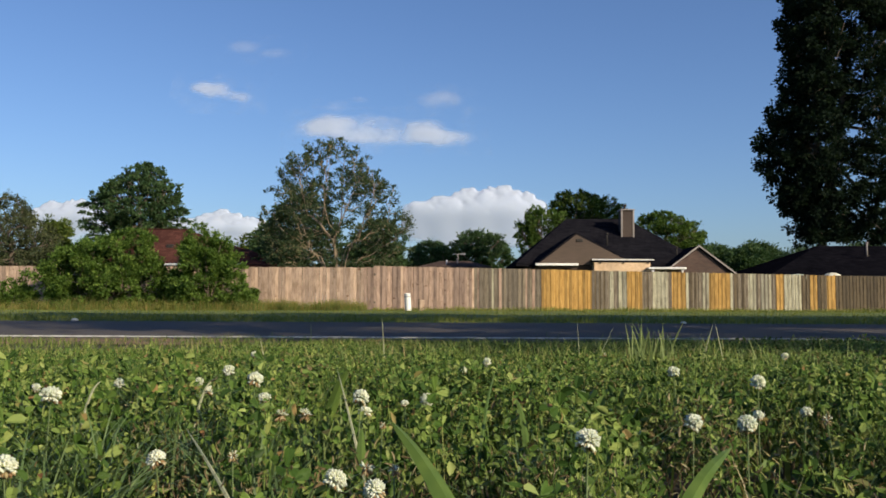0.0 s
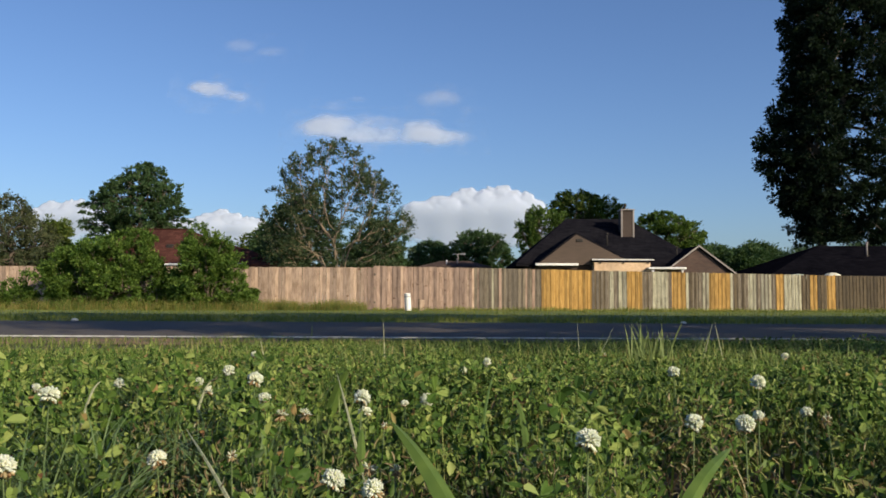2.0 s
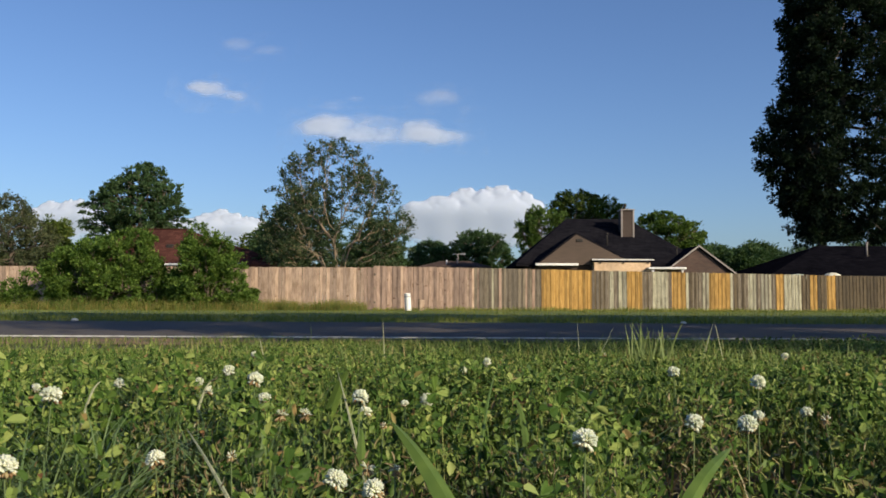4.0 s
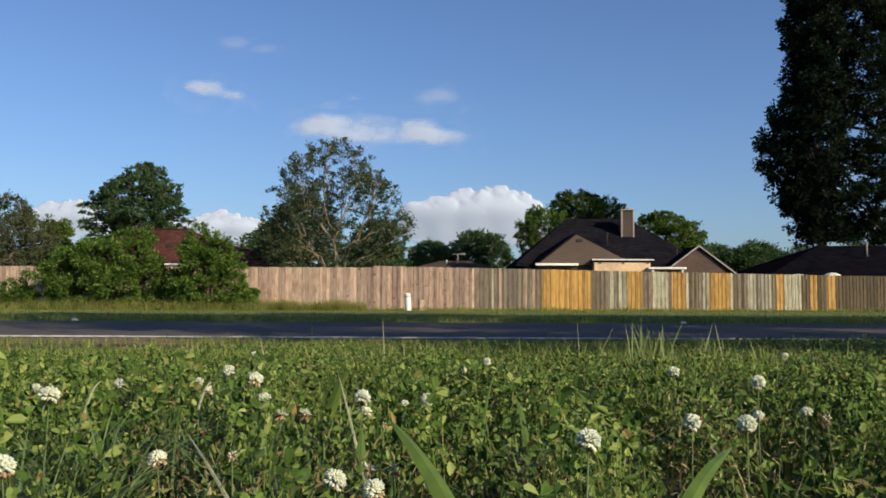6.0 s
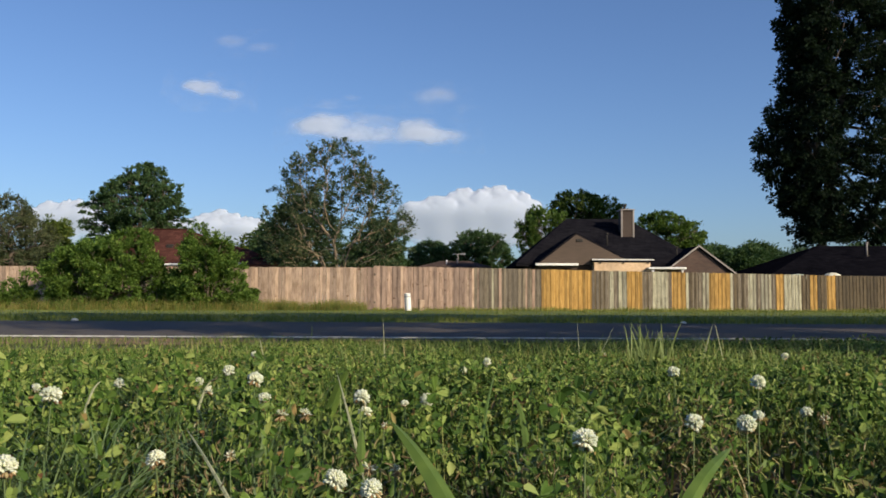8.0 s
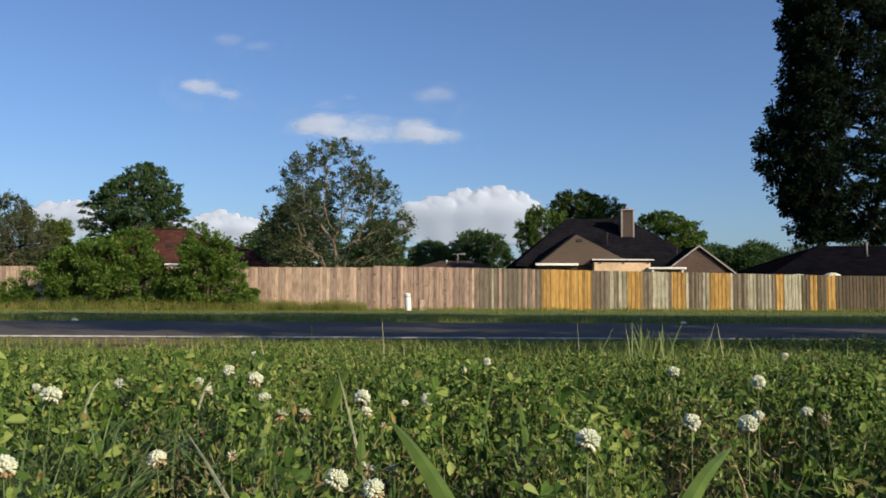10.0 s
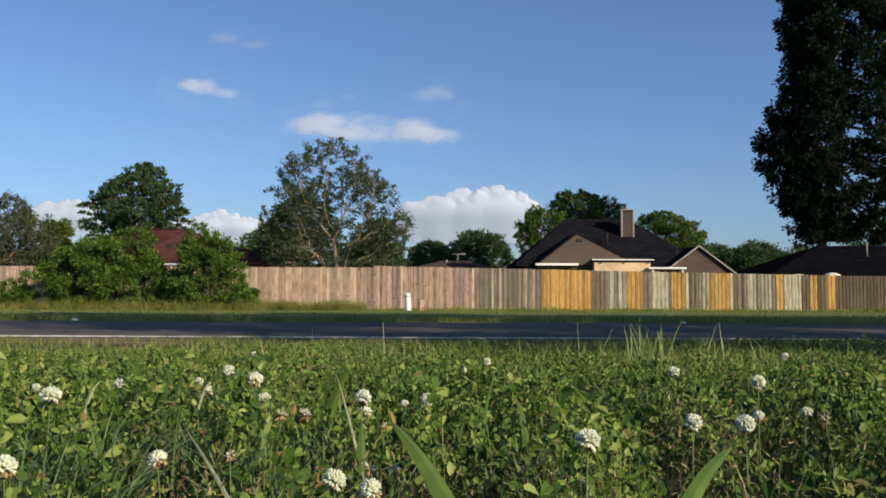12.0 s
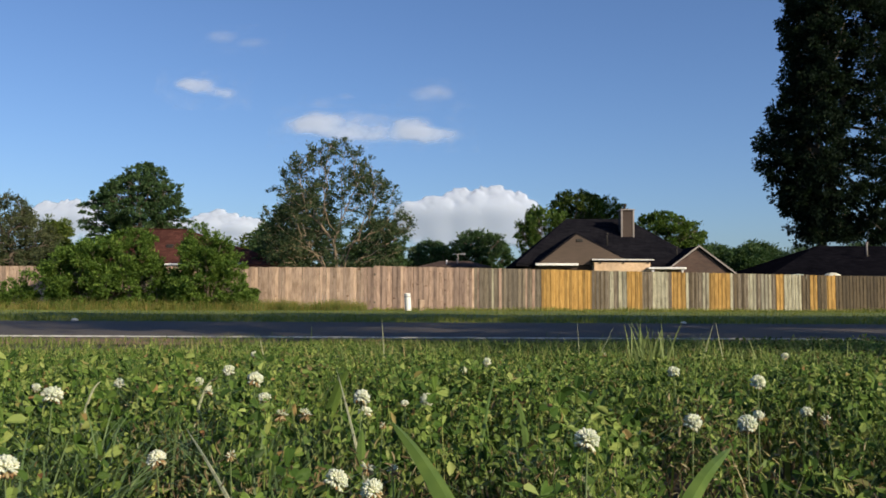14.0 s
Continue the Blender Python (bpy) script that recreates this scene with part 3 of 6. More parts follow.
def road_slab():
    xs = list(range(-400, -40, 40)) + list(range(-40, 41, 2)) + list(range(80, 441, 40))
    ys = [9.75, 10.6, 12.0, 14.0, 16.0, 17.4, 18.15]
    top = [(x, y, 0.0 + 0.03 * (1 - ((y - 14) / 4.2) ** 2) - 0.03) for y in ys for x in xs]
    low = [(x, y, -0.12) for y in ys for x in xs]
    n, k = len(xs), len(top)
    F = [(j * n + i, j * n + i + 1, (j + 1) * n + i + 1, (j + 1) * n + i) for j in range(len(ys) - 1) for i in range(n - 1)]
    F += [(i + 1, i, k + i, k + i + 1) for i in range(n - 1)]
    e = (len(ys) - 1) * n
    F += [(e + i, e + i + 1, k + e + i + 1, k + e + i) for i in range(n - 1)]
    ob = new("road", mesh_of("road", top + low, F, M_ASPHALT, False))
    return tagged(ob, "dark grey asphalt two-lane road", "road", kind="structure")


def road_line(y, width, z):
    bm = bmesh.new()
    x = -200.0
    rng = random.Random(int(y * 10))
    while x < 220:
        step = rng.uniform(1.5, 3.5)
        box(bm, x, y - width / 2 + rng.uniform(-.006, .006), z - 0.01, x + step - 0.004, y + width / 2 + rng.uniform(-.006, .006), z + 0.004)
        x += step
    ob = new("road_marking", bm_mesh("road_marking", bm, M_LINE))
    return tagged(ob, "worn white painted edge line on the asphalt", "road marking", kind="structure")


def shoulder():
    """A strip of bare dirt and gravel between asphalt and lawn."""
    rng = random.Random(5)
    xs = [-14 + 0.25 * i for i in range(57)]
    V, F = [], []
    for i, x in enumerate(xs):
        w = 0.95 + 0.6 * noise.noise(Vector((x * 0.9, 0, 4))) - 0.5 * max(0, x + 3.2)
        for k, t in enumerate((0, 0.35, 0.7, 1)):
            y = 9.76 - max(0.1, w) * t
            V.append((x, y, -0.012 - 0.02 * t + 0.01 * noise.noise(Vector((x * 4, y * 4, 1)))))
    for i in range(len(xs) - 1):
        for k in range(3):
            F.append((i * 4 + k + 1, (i + 1) * 4 + k + 1, (i + 1) * 4 + k, i * 4 + k))
    ob = new("shoulder", mesh_of("shoulder", V, F, M_DIRT, True))
    return tagged(ob, "strip of bare reddish dirt beside the asphalt", "dirt shoulder", kind="structure")


ground_sheet()
road_slab()
road_line(10.1, 0.075, 0.0)
shoulder()


# ---------- fences ----------
def fence_run(label, a, b, tone_at, seed, height=1.83, lapped=False, drop=0.0):
    """Pickets nailed side by side on rails and posts, from a to b; lapped: every second one over its neighbours; drop: how far the tops sink on the way."""
    rng = random.Random(seed)
    a, b = Vector((*a, 0)), Vector((*b, 0))
    along = (b - a).normalized()
    angle = math.atan2(along.y, along.x)
    fence = thing("fence", pose(a.x, a.y, 0, 0, 0, math.degrees(angle)), label, "fence")
    length = (b - a).length
    bm = bmesh.new()
    box(bm, -0.069, -0.009, 0.0, 0.069, 0.009, height, 0.004)
    base = bm_mesh("picket", bm, M_WOOD["p"])
    shapes = {}
    for key, mat in M_WOOD.items():
        shapes[key] = base.copy()
        shapes[key].materials[0] = mat
    s, count = 0.07, 0
    while s < length:
        x = a.x + along.x * s
        ob = new("picket", shapes[tone_at(x, rng)])
        ob.parent = fence
        proud = -0.021 if lapped and count % 2 else 0.0
        count += 1
        ob.matrix_basis = pose(s, proud + rng.uniform(-0.006, 0.004), rng.uniform(-0.012, 0.012) + 0.02 - drop * s / length, rng.uniform(-0.3, 0.3), rng.uniform(-0.35, 0.35), rng.uniform(-1.5, 1.5))
        s += (0.118 if lapped else 0.146) + rng.uniform(-0.002, 0.004)
    for z in (0.35, 0.95, 1.55):
        part("rail", boxed(0, 0.012, z - 0.045, length, 0.05, z + 0.045, 0.004), M_WOOD["g"], fence)
    post = bm_mesh("post", boxed(-0.045, 0.05, 0.0, 0.045, 0.14, height - 0.03 - drop, 0.005), M_WOOD["g"])
    s = 0.05
    while s < length:
        part("post", post, M_WOOD["g"], fence, at=(s, 0, 0))
        s += 2.4
    return fence


RIGHT_TONES = [(1.43, "p"), (2.15, "g"), (2.39, "w"), (4.6, "g"), (7.02, "o"), (7.82, "g"), (8.83, "w"), (9.57, "o"), (10.02, "g"), (10.92, "w"),
               (11.22, "g"), (11.93, "o"), (12.11, "w"), (12.5, "g"), (13.24, "w"), (14.42, "o"), (14.67, "w"), (15.48, "g"), (16.81, "w"), (17.07, "g"), (17.51, "o"),
               (18.6, "w"), (19.12, "b"), (19.57, "o"), (20.13, "b"), (20.7, "o"), (99, "b")]


def right_tone(x, rng):
    key = next(k for e, k in RIGHT_TONES if x < e)
    if key == "p":
        return rng.choice("rrrrrp")
    if key == "w":
        return rng.choice("wwwwg")
    if key == "g":
        return rng.choice("ggggggr" if x < 5 else "gggggb")
    return key


fence_run("tan wooden privacy fence of new cedar pickets", (-21.5, 37.5), (-2.9, 37.5), lambda x, rng: "r" if x > -3.35 else "p" if rng.random() < 0.97 else "o", 3)
fence_run("patched wooden privacy fence of grey, orange and pale pickets", (-2.98, 37.52), (28.0, 48.5), right_tone, 4, 1.9, True, 0.09)


# ---------- utility pedestal and stake by the fence ----------
def pedestal():
    p = thing("utility_pedestal", pose(-1.45, 36.6, 0, 0, -3.5, 0), "white plastic utility pedestal standing before the fence", "utility box")
    bm = bmesh.new()
    bmesh.ops.create_cone(bm, cap_ends=True, segments=16, radius1=0.135, radius2=0.13, depth=0.7, matrix=Matrix.Translation((0, 0, 0.35)))
    part("housing", bm_mesh("housing", bm, M_PEDESTAL, False), M_PEDESTAL, p)
    bm = bmesh.new()
    bmesh.ops.create_uvsphere(bm, u_segments=16, v_segments=8, radius=0.14, matrix=Matrix.Translation((0, 0, 0.70)) @ Matrix.Diagonal((1, 1, 0.35, 1)))
    part("cap", bm_mesh("cap", bm, M_PEDESTAL, True), M_PEDESTAL, p)
    bm = bmesh.new()
    bmesh.ops.create_cone(bm, cap_ends=True, segments=16, radius1=0.141, radius2=0.141, depth=0.05, matrix=Matrix.Translation((0, 0, 0.6)))
    part("collar", bm_mesh("collar", bm, M_METAL), M_METAL, p, "grey metal band")
    s = thing("stake", (-0.88, 36.7, 0), "short weathered wooden stake before the fence", "stake")
    bm = boxed(-0.1, -0.04, 0.0, 0.1, 0.04, 0.46, 0.01)
    part("board", bm, M_WOOD["p"], s)
    # a darker strip along the stake's left side
    part("edge", boxed(-0.15, -0.045, 0.0, -0.1, 0.045, 0.5, 0.01), M_WOOD["b"], s, "dark strip down the left side")


pedestal()


# ---------- houses ----------
def solid(verts, faces):
    bm = bmesh.new()
    vs = [bm.verts.new(v) for v in verts]
    for f in faces:
        bm.faces.new([vs[i] for i in f])
    return bm


def hip_roof(x0, x1, y0, y1, z0, z1, rx0, rx1, ry0=None, ry1=None, drop=0.18):
    """A closed hip roof with a fascia's depth below its eaves."""
    ym = (y0 + y1) / 2 if ry0 is None else ry0
    V = [(x0, y0, z0), (x1, y0, z0), (x1, y1, z0), (x0, y1, z0), (rx0, ym, z1), (rx1, ym if ry1 is None else ry1, z1)]
    V += [(x, y, z - drop) for x, y, z in V[:4]]
    F = [(0, 1, 5, 4), (1, 2, 5), (2, 3, 4, 5), (3, 0, 4), (0, 6, 7, 1), (1, 7, 8, 2), (2, 8, 9, 3), (3, 9, 6, 0), (9, 8, 7, 6)]
    return solid(V, F)


def gable_roof(x0, x1, xa, y0, y1, z0, z1, za, thick=0.14):
    """Two slopes that run back from a front gable: eaves x0 at z0 and x1 at z1, apex xa at za."""
    V = []
    for y in (y0, y1):
        V += [(x0, y, z0), (xa, y, za), (x1, y, z1), (x1, y, z1 - thick), (xa, y, za - thick), (x0, y, z0 - thick)]
    F = [(0, 1, 4, 5), (1, 2, 3, 4), (6, 11, 10, 7), (7, 10, 9, 8)]
    F += [(0, 6, 7, 1), (1, 7, 8, 2), (2, 8, 9, 3), (3, 9, 10, 4), (4, 10, 11, 5), (5, 11, 6, 0)]
    return solid(V, F)


def prism(poly, y0, y1):
    """A slab with an outline in x and z, from y0 to y1."""
    n = len(poly)
    V = [(x, y0, z) for x, z in poly] + [(x, y1, z) for x, z in poly]
    F = [tuple(range(n))[::-1], tuple(range(n, 2 * n))] + [(i, (i + 1) % n, n + (i + 1) % n, n + i) for i in range(n)]
    return solid(V, F)


def vent_pipe(house, x, y, z0, z1, r=0.05, mat=None):
    me = tubes("vent_pipe", [([(x, y, z0), (x, y, z1)], [r, r]), ([(x, y, z1 - 0.1), (x, y, z1 + 0.02)], [r * 1.7, r * 1.7])], mat or M_GREYTRIM, 8)
    return part("vent_pipe", me, mat or M_GREYTRIM, house)


def window(house, x0, x1, y, z0, z1):
    w = part("window", boxed(x0, y - 0.03, z0, x1, y + 0.03, z1), M_DARK, house, "dark window pane")
    for a in ((x0 - 0.06, z0 - 0.06, x1 + 0.06, z0), (x0 - 0.06, z1, x1 + 0.06, z1 + 0.06), (x0 - 0.06, z0, x0, z1), (x1, z0, x1 + 0.06, z1)):
        part("frame", boxed(a[0], y - 0.05, a[1], a[2], y + 0.03, a[3]), M_TRIM, w)


def dark_roofed_house():
    h = thing("house", (0, 0, 0), "single-storey brick house with black shingle hip roof and tan gable", "house")
    part("wall", boxed(5.0, 51.2, 0, 14.3, 60, 2.55), M_BRICK, h)
    # main hip roof; the ridge stands back from the front eave
    part("roof", hip_roof(4.3, 15.6, 51.0, 61.5, 2.66, 5.78, 8.0, 11.9, 56.2), M_DARKROOF, h, "black shingle hip roof")
    # front gable with tan siding
    gable = part("gable", prism([(5.42, 2.52), (7.68, 4.28), (10.7, 2.72), (10.7, 2.52)], 49.94, 50.1), M_GABLE, h, "tan siding gable front")
    part("gable_roof", gable_roof(5.25, 10.95, 7.68, 49.98, 55.2, 2.5, 2.68, 4.42), M_DARKROOF, h, "black shingles")
    part("louvre", boxed(7.66, 49.89, 3.84, 8.04, 49.95, 4.02, 0.03), M_DARK, gable, "dark louvred vent")
    part("fascia", boxed(5.3, 49.6, 2.47, 7.75, 49.78, 2.6, 0.01), M_TRIM, h, "white fascia board")
    part("soffit", boxed(5.35, 49.78, 2.5, 7.75, 50.4, 2.56), M_TRIM, h)
    part("gable_wall", boxed(5.5, 50.15, 0, 8.6, 51.1, 2.49), M_BRICK, h)
    # cream wing with its own eave
    part("wing", boxed(8.62, 49.42, 0, 11.8, 51.1, 2.66), M_CREAM, h, "cream painted wall")
    wing_roof = [(8.5, 49.4, 2.78), (11.98, 49.4, 2.78), (11.98, 52.6, 3.15), (8.5, 52.6, 3.15)]
    low = [(x, y, z - 0.12) for x, y, z in wing_roof]
    part("wing_roof", solid(wing_roof + low, [(0, 1, 2, 3), (7, 6, 5, 4), (0, 4, 5, 1), (1, 5, 6, 2), (2, 6, 7, 3), (3, 7, 4, 0)]), M_DARKROOF, h)
    # fascia kept thin: the slab's dark edge below it stands in for shade
    part("fascia", boxed(8.48, 49.34, 2.77, 12.0, 49.398, 2.84, 0.01), M_TRIM, h, "white fascia board")
    for x in (8.9, 10.2, 11.6):
        part("bracket", boxed(x, 49.37, 2.6, x + 0.12, 49.415, 2.66), M_DARK, h)
    part("carport_roof", boxed(11.6, 49.0, 2.26, 13.75, 51.0, 2.38, 0.02), M_TRIM, h, "white carport roof")
    for x in (11.82, 13.5):
        part("carport_post", boxed(x, 49.1, 0, x + 0.1, 49.2, 2.26), M_TRIM, h)
    # brick gable wing
    side = part("side_gable", prism([(12.95, 0), (12.95, 2.3), (14.72, 3.56), (16.62, 2.16), (16.62, 0)], 50.0, 50.14), M_BRICK, h, "brown brick gable")
    part("side_roof", gable_roof(12.6, 17.0, 14.72, 49.9, 58.5, 2.12, 1.98, 3.68), M_DARKROOF, h, "black shingles")
    part("side_wall", boxed(13.2, 50.15, 0, 16.4, 58, 2.0), M_BRICK, h)
    for xa, za, xb, zb in ((12.58, 2.0, 14.72, 3.6), (14.72, 3.6, 17.02, 1.86)):
        part("rake", prism([(xa, za), (xb, zb), (xb, zb + 0.1), (xa, za + 0.1)], 49.82, 49.895), M_GREYTRIM, side, "grey-white rake board")
    # chimney
    c = part("chimney", boxed(11.12, 54.0, 3.8, 11.88, 54.9, 6.12, 0.01), M_CHIMNEY, h, "boxed chimney with brown siding")
    for x in (11.09, 11.82):
        part("corner_board", boxed(x, 53.96, 4.2, x + 0.09, 54.02, 6.12), M_GREYTRIM, c)
    part("chimney_cap", boxed(11.05, 53.9, 6.12, 11.95, 55.0, 6.19, 0.01), M_GREYTRIM, c)
    vent_pipe(h, 11.4, 54.4, 6.15, 6.5, 0.08, M_DARK)
    vent_pipe(h, 10.02, 53.0, 3.8, 4.6, 0.045, M_DARK)
    vent_pipe(h, 14.0, 52.0, 3.0, 3.7, 0.04, M_DARK)
    return h


def red_roofed_house():
    h = thing("house", (0, 0, 0), "single-storey house with red-brown shingle hip roof", "house")
    part("wall", boxed(-20.8, 51.0, 0, -9.9, 58, 2.4), M_BRICK, h)
    part("roof", hip_roof(-21.5, -9.3, 50.2, 59.5, 2.5, 4.8, -19.2, -16.0, 54.2), M_REDROOF, h, "red-brown shingle hip roof")
    part("gutter", boxed(-21.5, 50.08, 2.4, -11.4, 50.19, 2.52, 0.02), M_TRIM, h, "white gutter")
    part("wing_roof", hip_roof(-13.4, -9.0, 48.9, 52.5, 2.42, 3.4, -12.2, -11.4), M_REDROOF, h)
    part("wing", boxed(-13.0, 49.3, 0, -9.4, 51.0, 2.25), M_BRICK, h)
    part("gutter", boxed(-13.0, 48.78, 2.36, -11.2, 48.89, 2.5, 0.02), M_TRIM, h, "white gutter")
    part("ridge_cap", boxed(-19.2, 54.1, 4.78, -16.0, 54.3, 4.85, 0.02), M_REDROOF, h)
    part("roof_vent", boxed(-16.6, 52.0, 3.45, -16.2, 52.4, 3.75, 0.03), M_DARK, h)
    vent_pipe(h, -11.0, 49.8, 2.6, 2.85, 0.05, M_TRIM)
    return h


def low_grey_house():
    h = thing("house", (0, 0, 0), "distant low house with brown-grey shingle roof", "house")
    part("wall", boxed(-1.3, 70.6, 0, 3.2, 77, 3.0), M_BRICK, h)
    part("roof", hip_roof(-2.0, 3.9, 70, 78, 3.2, 3.75, -0.2, 2.2, 72.5), M_GREYROOF, h)
    vent_pipe(h, 1.2, 71.5, 3.4, 3.9, 0.06)
    vent_pipe(h, 0.3, 71.0, 3.3, 3.75, 0.05, M_TRIM)
    part("antenna", tubes("antenna", [([(1.25, 72, 3.5), (1.25, 72, 4.35)], [0.018, 0.018]), ([(0.75, 72, 4.3), (1.85, 72, 4.34)], [0.016, 0.016]), ([(1.0, 71.7, 4.31), (1.0, 72.3, 4.31)], [0.012, 0.012]), ([(1.6, 71.8, 4.33), (1.6, 72.2, 4.33)], [0.012, 0.012])], M_TRIM, 6), M_TRIM, h, "white roof antenna")
    return h


def shaded_house():
    h = thing("house", (0, 0, 0), "house under the tall oak tree, roof darkened for its shade", "house")
    part("wall", boxed(21.5, 54.5, 0, 36, 63, 1.9), M_BRICK, h)
    # this roof's shade under the oak lies in its shingle colour
    part("roof", hip_roof(20.0, 37.8, 53.2, 65, 2.08, 4.25, 25.2, 33.0, 58.5), M_SHADEDROOF, h, "black shingle hip roof")
    vent_pipe(h, 27.3, 55.9, 3.4, 4.3, 0.06, M_GREYTRIM)
    part("gutter", boxed(20.0, 53.08, 1.94, 37.8, 53.19, 2.06, 0.02), M_DARK, h)
    return h


dark_roofed_house()
red_roofed_house()
low_grey_house()
shaded_house()


def umbrella(x, y, top, r, mat, label):
    u = thing("patio_umbrella", (x, y, 0), label, "umbrella")
    part("pole", tubes("pole", [([(0, 0, 0), (0, 0, top + 0.02)], [0.025, 0.025])], M_METAL, 8), M_METAL, u)
    V, F, n = [(0, 0, top)], [], 8
    rings = [(0.35, 0.03), (0.7, 0.12), (1.0, 0.3)]
    for f, d in rings:
        V += [(r * f * math.cos(2 * math.pi * k / n), r * f * math.sin(2 * math.pi * k / n), top - d) for k in range(n)]
    F += [(0, 1 + k, 1 + (k + 1) % n) for k in range(n)]
    for i in range(len(rings) - 1):
        F += [(1 + i * n + k, 1 + (i + 1) * n + k, 1 + (i + 1) * n + (k + 1) % n, 1 + i * n + (k + 1) % n) for k in range(n)]
    V += [(v[0], v[1], v[2] - 0.015) for v in V]
    m = len(V) // 2
    F += [tuple(i + m for i in f)[::-1] for f in F]
    last = 1 + (len(rings) - 1) * n
    F += [(last + k, last + k + m, last + (k + 1) % n + m, last + (k + 1) % n) for k in range(n)]
    part("canopy", mesh_of("canopy", V, F, mat), mat, u)
    part("base_plate", tubes("base_plate", [([(0, 0, 0), (0, 0, 0.06)], [0.25, 0.25])], M_METAL, 14), M_METAL, u)


umbrella(22.4, 50.0, 2.15, 0.62, M_PALECLOTH, "cream canvas patio umbrella behind the fence")
umbrella(20.9, 51.2, 2.1, 0.9, M_CLOTH, "faded green patio umbrella behind the fence")


def litter(x, y, z, r, seed, label):
    """A crumpled scrap at the road's edge."""
    rng = np.random.default_rng(seed)
    bm = bmesh.new()
    bmesh.ops.create_icosphere(bm, subdivisions=2, radius=r)
    for v in bm.verts:
        v.co *= 0.75 + 0.5 * rng.random()
        v.co.z = max(-r * 0.4, v.co.z * 0.5)
    ob = new("litter", bm_mesh("litter", bm, M_LITTER))
    ob.matrix_basis = Matrix.Translation((x, y, z + r * 0.4))
    tagged(ob, label, "litter")


litter(-7.6, 18.0, -0.03, 0.07, 1, "crumpled pale paper scrap at the far road edge")
litter(4.95, 17.95, -0.03, 0.06, 2, "crumpled pale paper scrap at the far road edge")


# ---------- trees and shrubs ----------
def blob_lobes(seed, n, cx, cz, rx, rz, r0, r1, ry=None, shape=0.0):
    """Boughs spread over an uneven crown; shape > 0 narrows it towards the top."""
    rng = random.Random(seed)
    out = []
    for i in range(n):
        a = i * 2.39996 + rng.uniform(-0.4, 0.4)
        h = -1 + 2 * (i + 0.5) / n
        rad = math.sqrt(max(0.05, 1 - h * h)) * rng.uniform(0.55, 0.95) * (1 - shape * 0.5 * (h + 1))
        r = rng.uniform(r0, r1)
        out.append((cx + rx * rad * math.cos(a), (ry or rx) * rad * math.sin(a), cz + rz * h * 0.85, r, r, r * rng.uniform(0.65, 0.9)))
    return out


# multi-stemmed tree behind the fence: pale crooked stems, thin crown of small sprays
def fan_of_stems(seed, n, half, rise):
    """Short feet of stems that leave the ground together and lean apart."""
    rng = random.Random(seed)
    out = []
    for i in range(n):
        u = -1 + 2 * (i + 0.5) / n + rng.uniform(-0.08, 0.08)
        y = rng.uniform(-0.25, 0.25)
        h = rise * (1.1 - 0.55 * abs(u)) * rng.uniform(0.8, 1.15)
        out.append([(0.22 * half * u + half * 0.8 * u * t * t + rng.uniform(-0.04, 0.04), y + rng.uniform(-0.05, 0.05), h * t) for t in (0, 0.2, 0.4, 0.6, 0.8, 1.0)])
    return out


def straight_foot(height, count=8):
    return [[(0.02 * math.sin(3.0 * k), 0.02 * math.cos(2.0 * k), height * k / count) for k in range(count + 1)]]


MYRTLE_CROWN = ((2.2, 3.0, 4.2, 5.0, 5.8, 6.5, 7.1, 7.7, 8.2, 8.55, 8.9), (3.2, 3.6, 3.65, 3.6, 3.5, 3.4, 3.1, 2.4, 1.9, 1.1, 0.3), (2.5, 3.2, 3.6, 3.5, 3.1, 2.5, 2.1, 1.55, 1.0, 0.45, 0.1))
_r = np.random.default_rng(9)
_goals = np.concatenate([crown_points(_r, 1650, *MYRTLE_CROWN, 2.2, 0.35, 1.25, 0.0, 0.5), crown_points(_r, 450, (2.0, 3.2, 4.6, 5.6), (3.2, 3.7, 3.6, 3.2), (-0.8, -0.9, -1.2, -1.4), 1.5, 0.1, 0.8, -0.2)])
_open = (np.abs(_goals[:, 0] - 0.2) < 1.7) & (_goals[:, 2] < 5.6) & (_goals[:, 1] < 0.5)  # the stems stand bare in the middle
_goals = _goals[~_open | (_r.random(len(_goals)) < np.where(_goals[:, 2] < 4.4, 0.1, 0.35))]
_goals += _r.normal(0, 0.12, _goals.shape) * np.array([1, 1, 0.8]) - np.array([0, 0, 0.22])
forked_tree("multi-stemmed tree with pale crooked stems and thin crown behind the fence", (-5.26, 44, 0), fan_of_stems(4, 15, 1.3, 3.2), _goals, M_MYRTLE, M_PALEBARK, 11,
            step=0.17, reach=2.2, kill=0.19, tip=0.009, power=0.36, boughs=30, per=22, spread=0.25, size=0.12, flat=0.7, sway=1.0, leafy=2, wander=0.28, slim=0.5)
# dense dark tree with layered boughs
DARK_CROWN = ((3.6, 4.5, 5.7, 6.9, 8.1, 8.9, 9.75, 10.35), (2.6, 3.1, 3.5, 3.75, 3.2, 2.1, 0.95, 0.2), (2.8, 3.2, 3.3, 2.95, 2.7, 2.2, 1.4, 0.5))
forked_tree("dense dark green tree with layered boughs", (-21.65, 62, -0.15), straight_foot(6.5, 16), lumpy_crown(2, 1600, *DARK_CROWN, 3.2, 1.0, 0.05, 0.3),
            M_DARKLEAF, M_BARK, 12, step=0.3, reach=3.5, kill=0.3, tip=0.014, power=0.45, boughs=26, per=40, spread=0.42, size=0.2, flat=0.45, sway=0.25, slim=0.6, leafy=2)
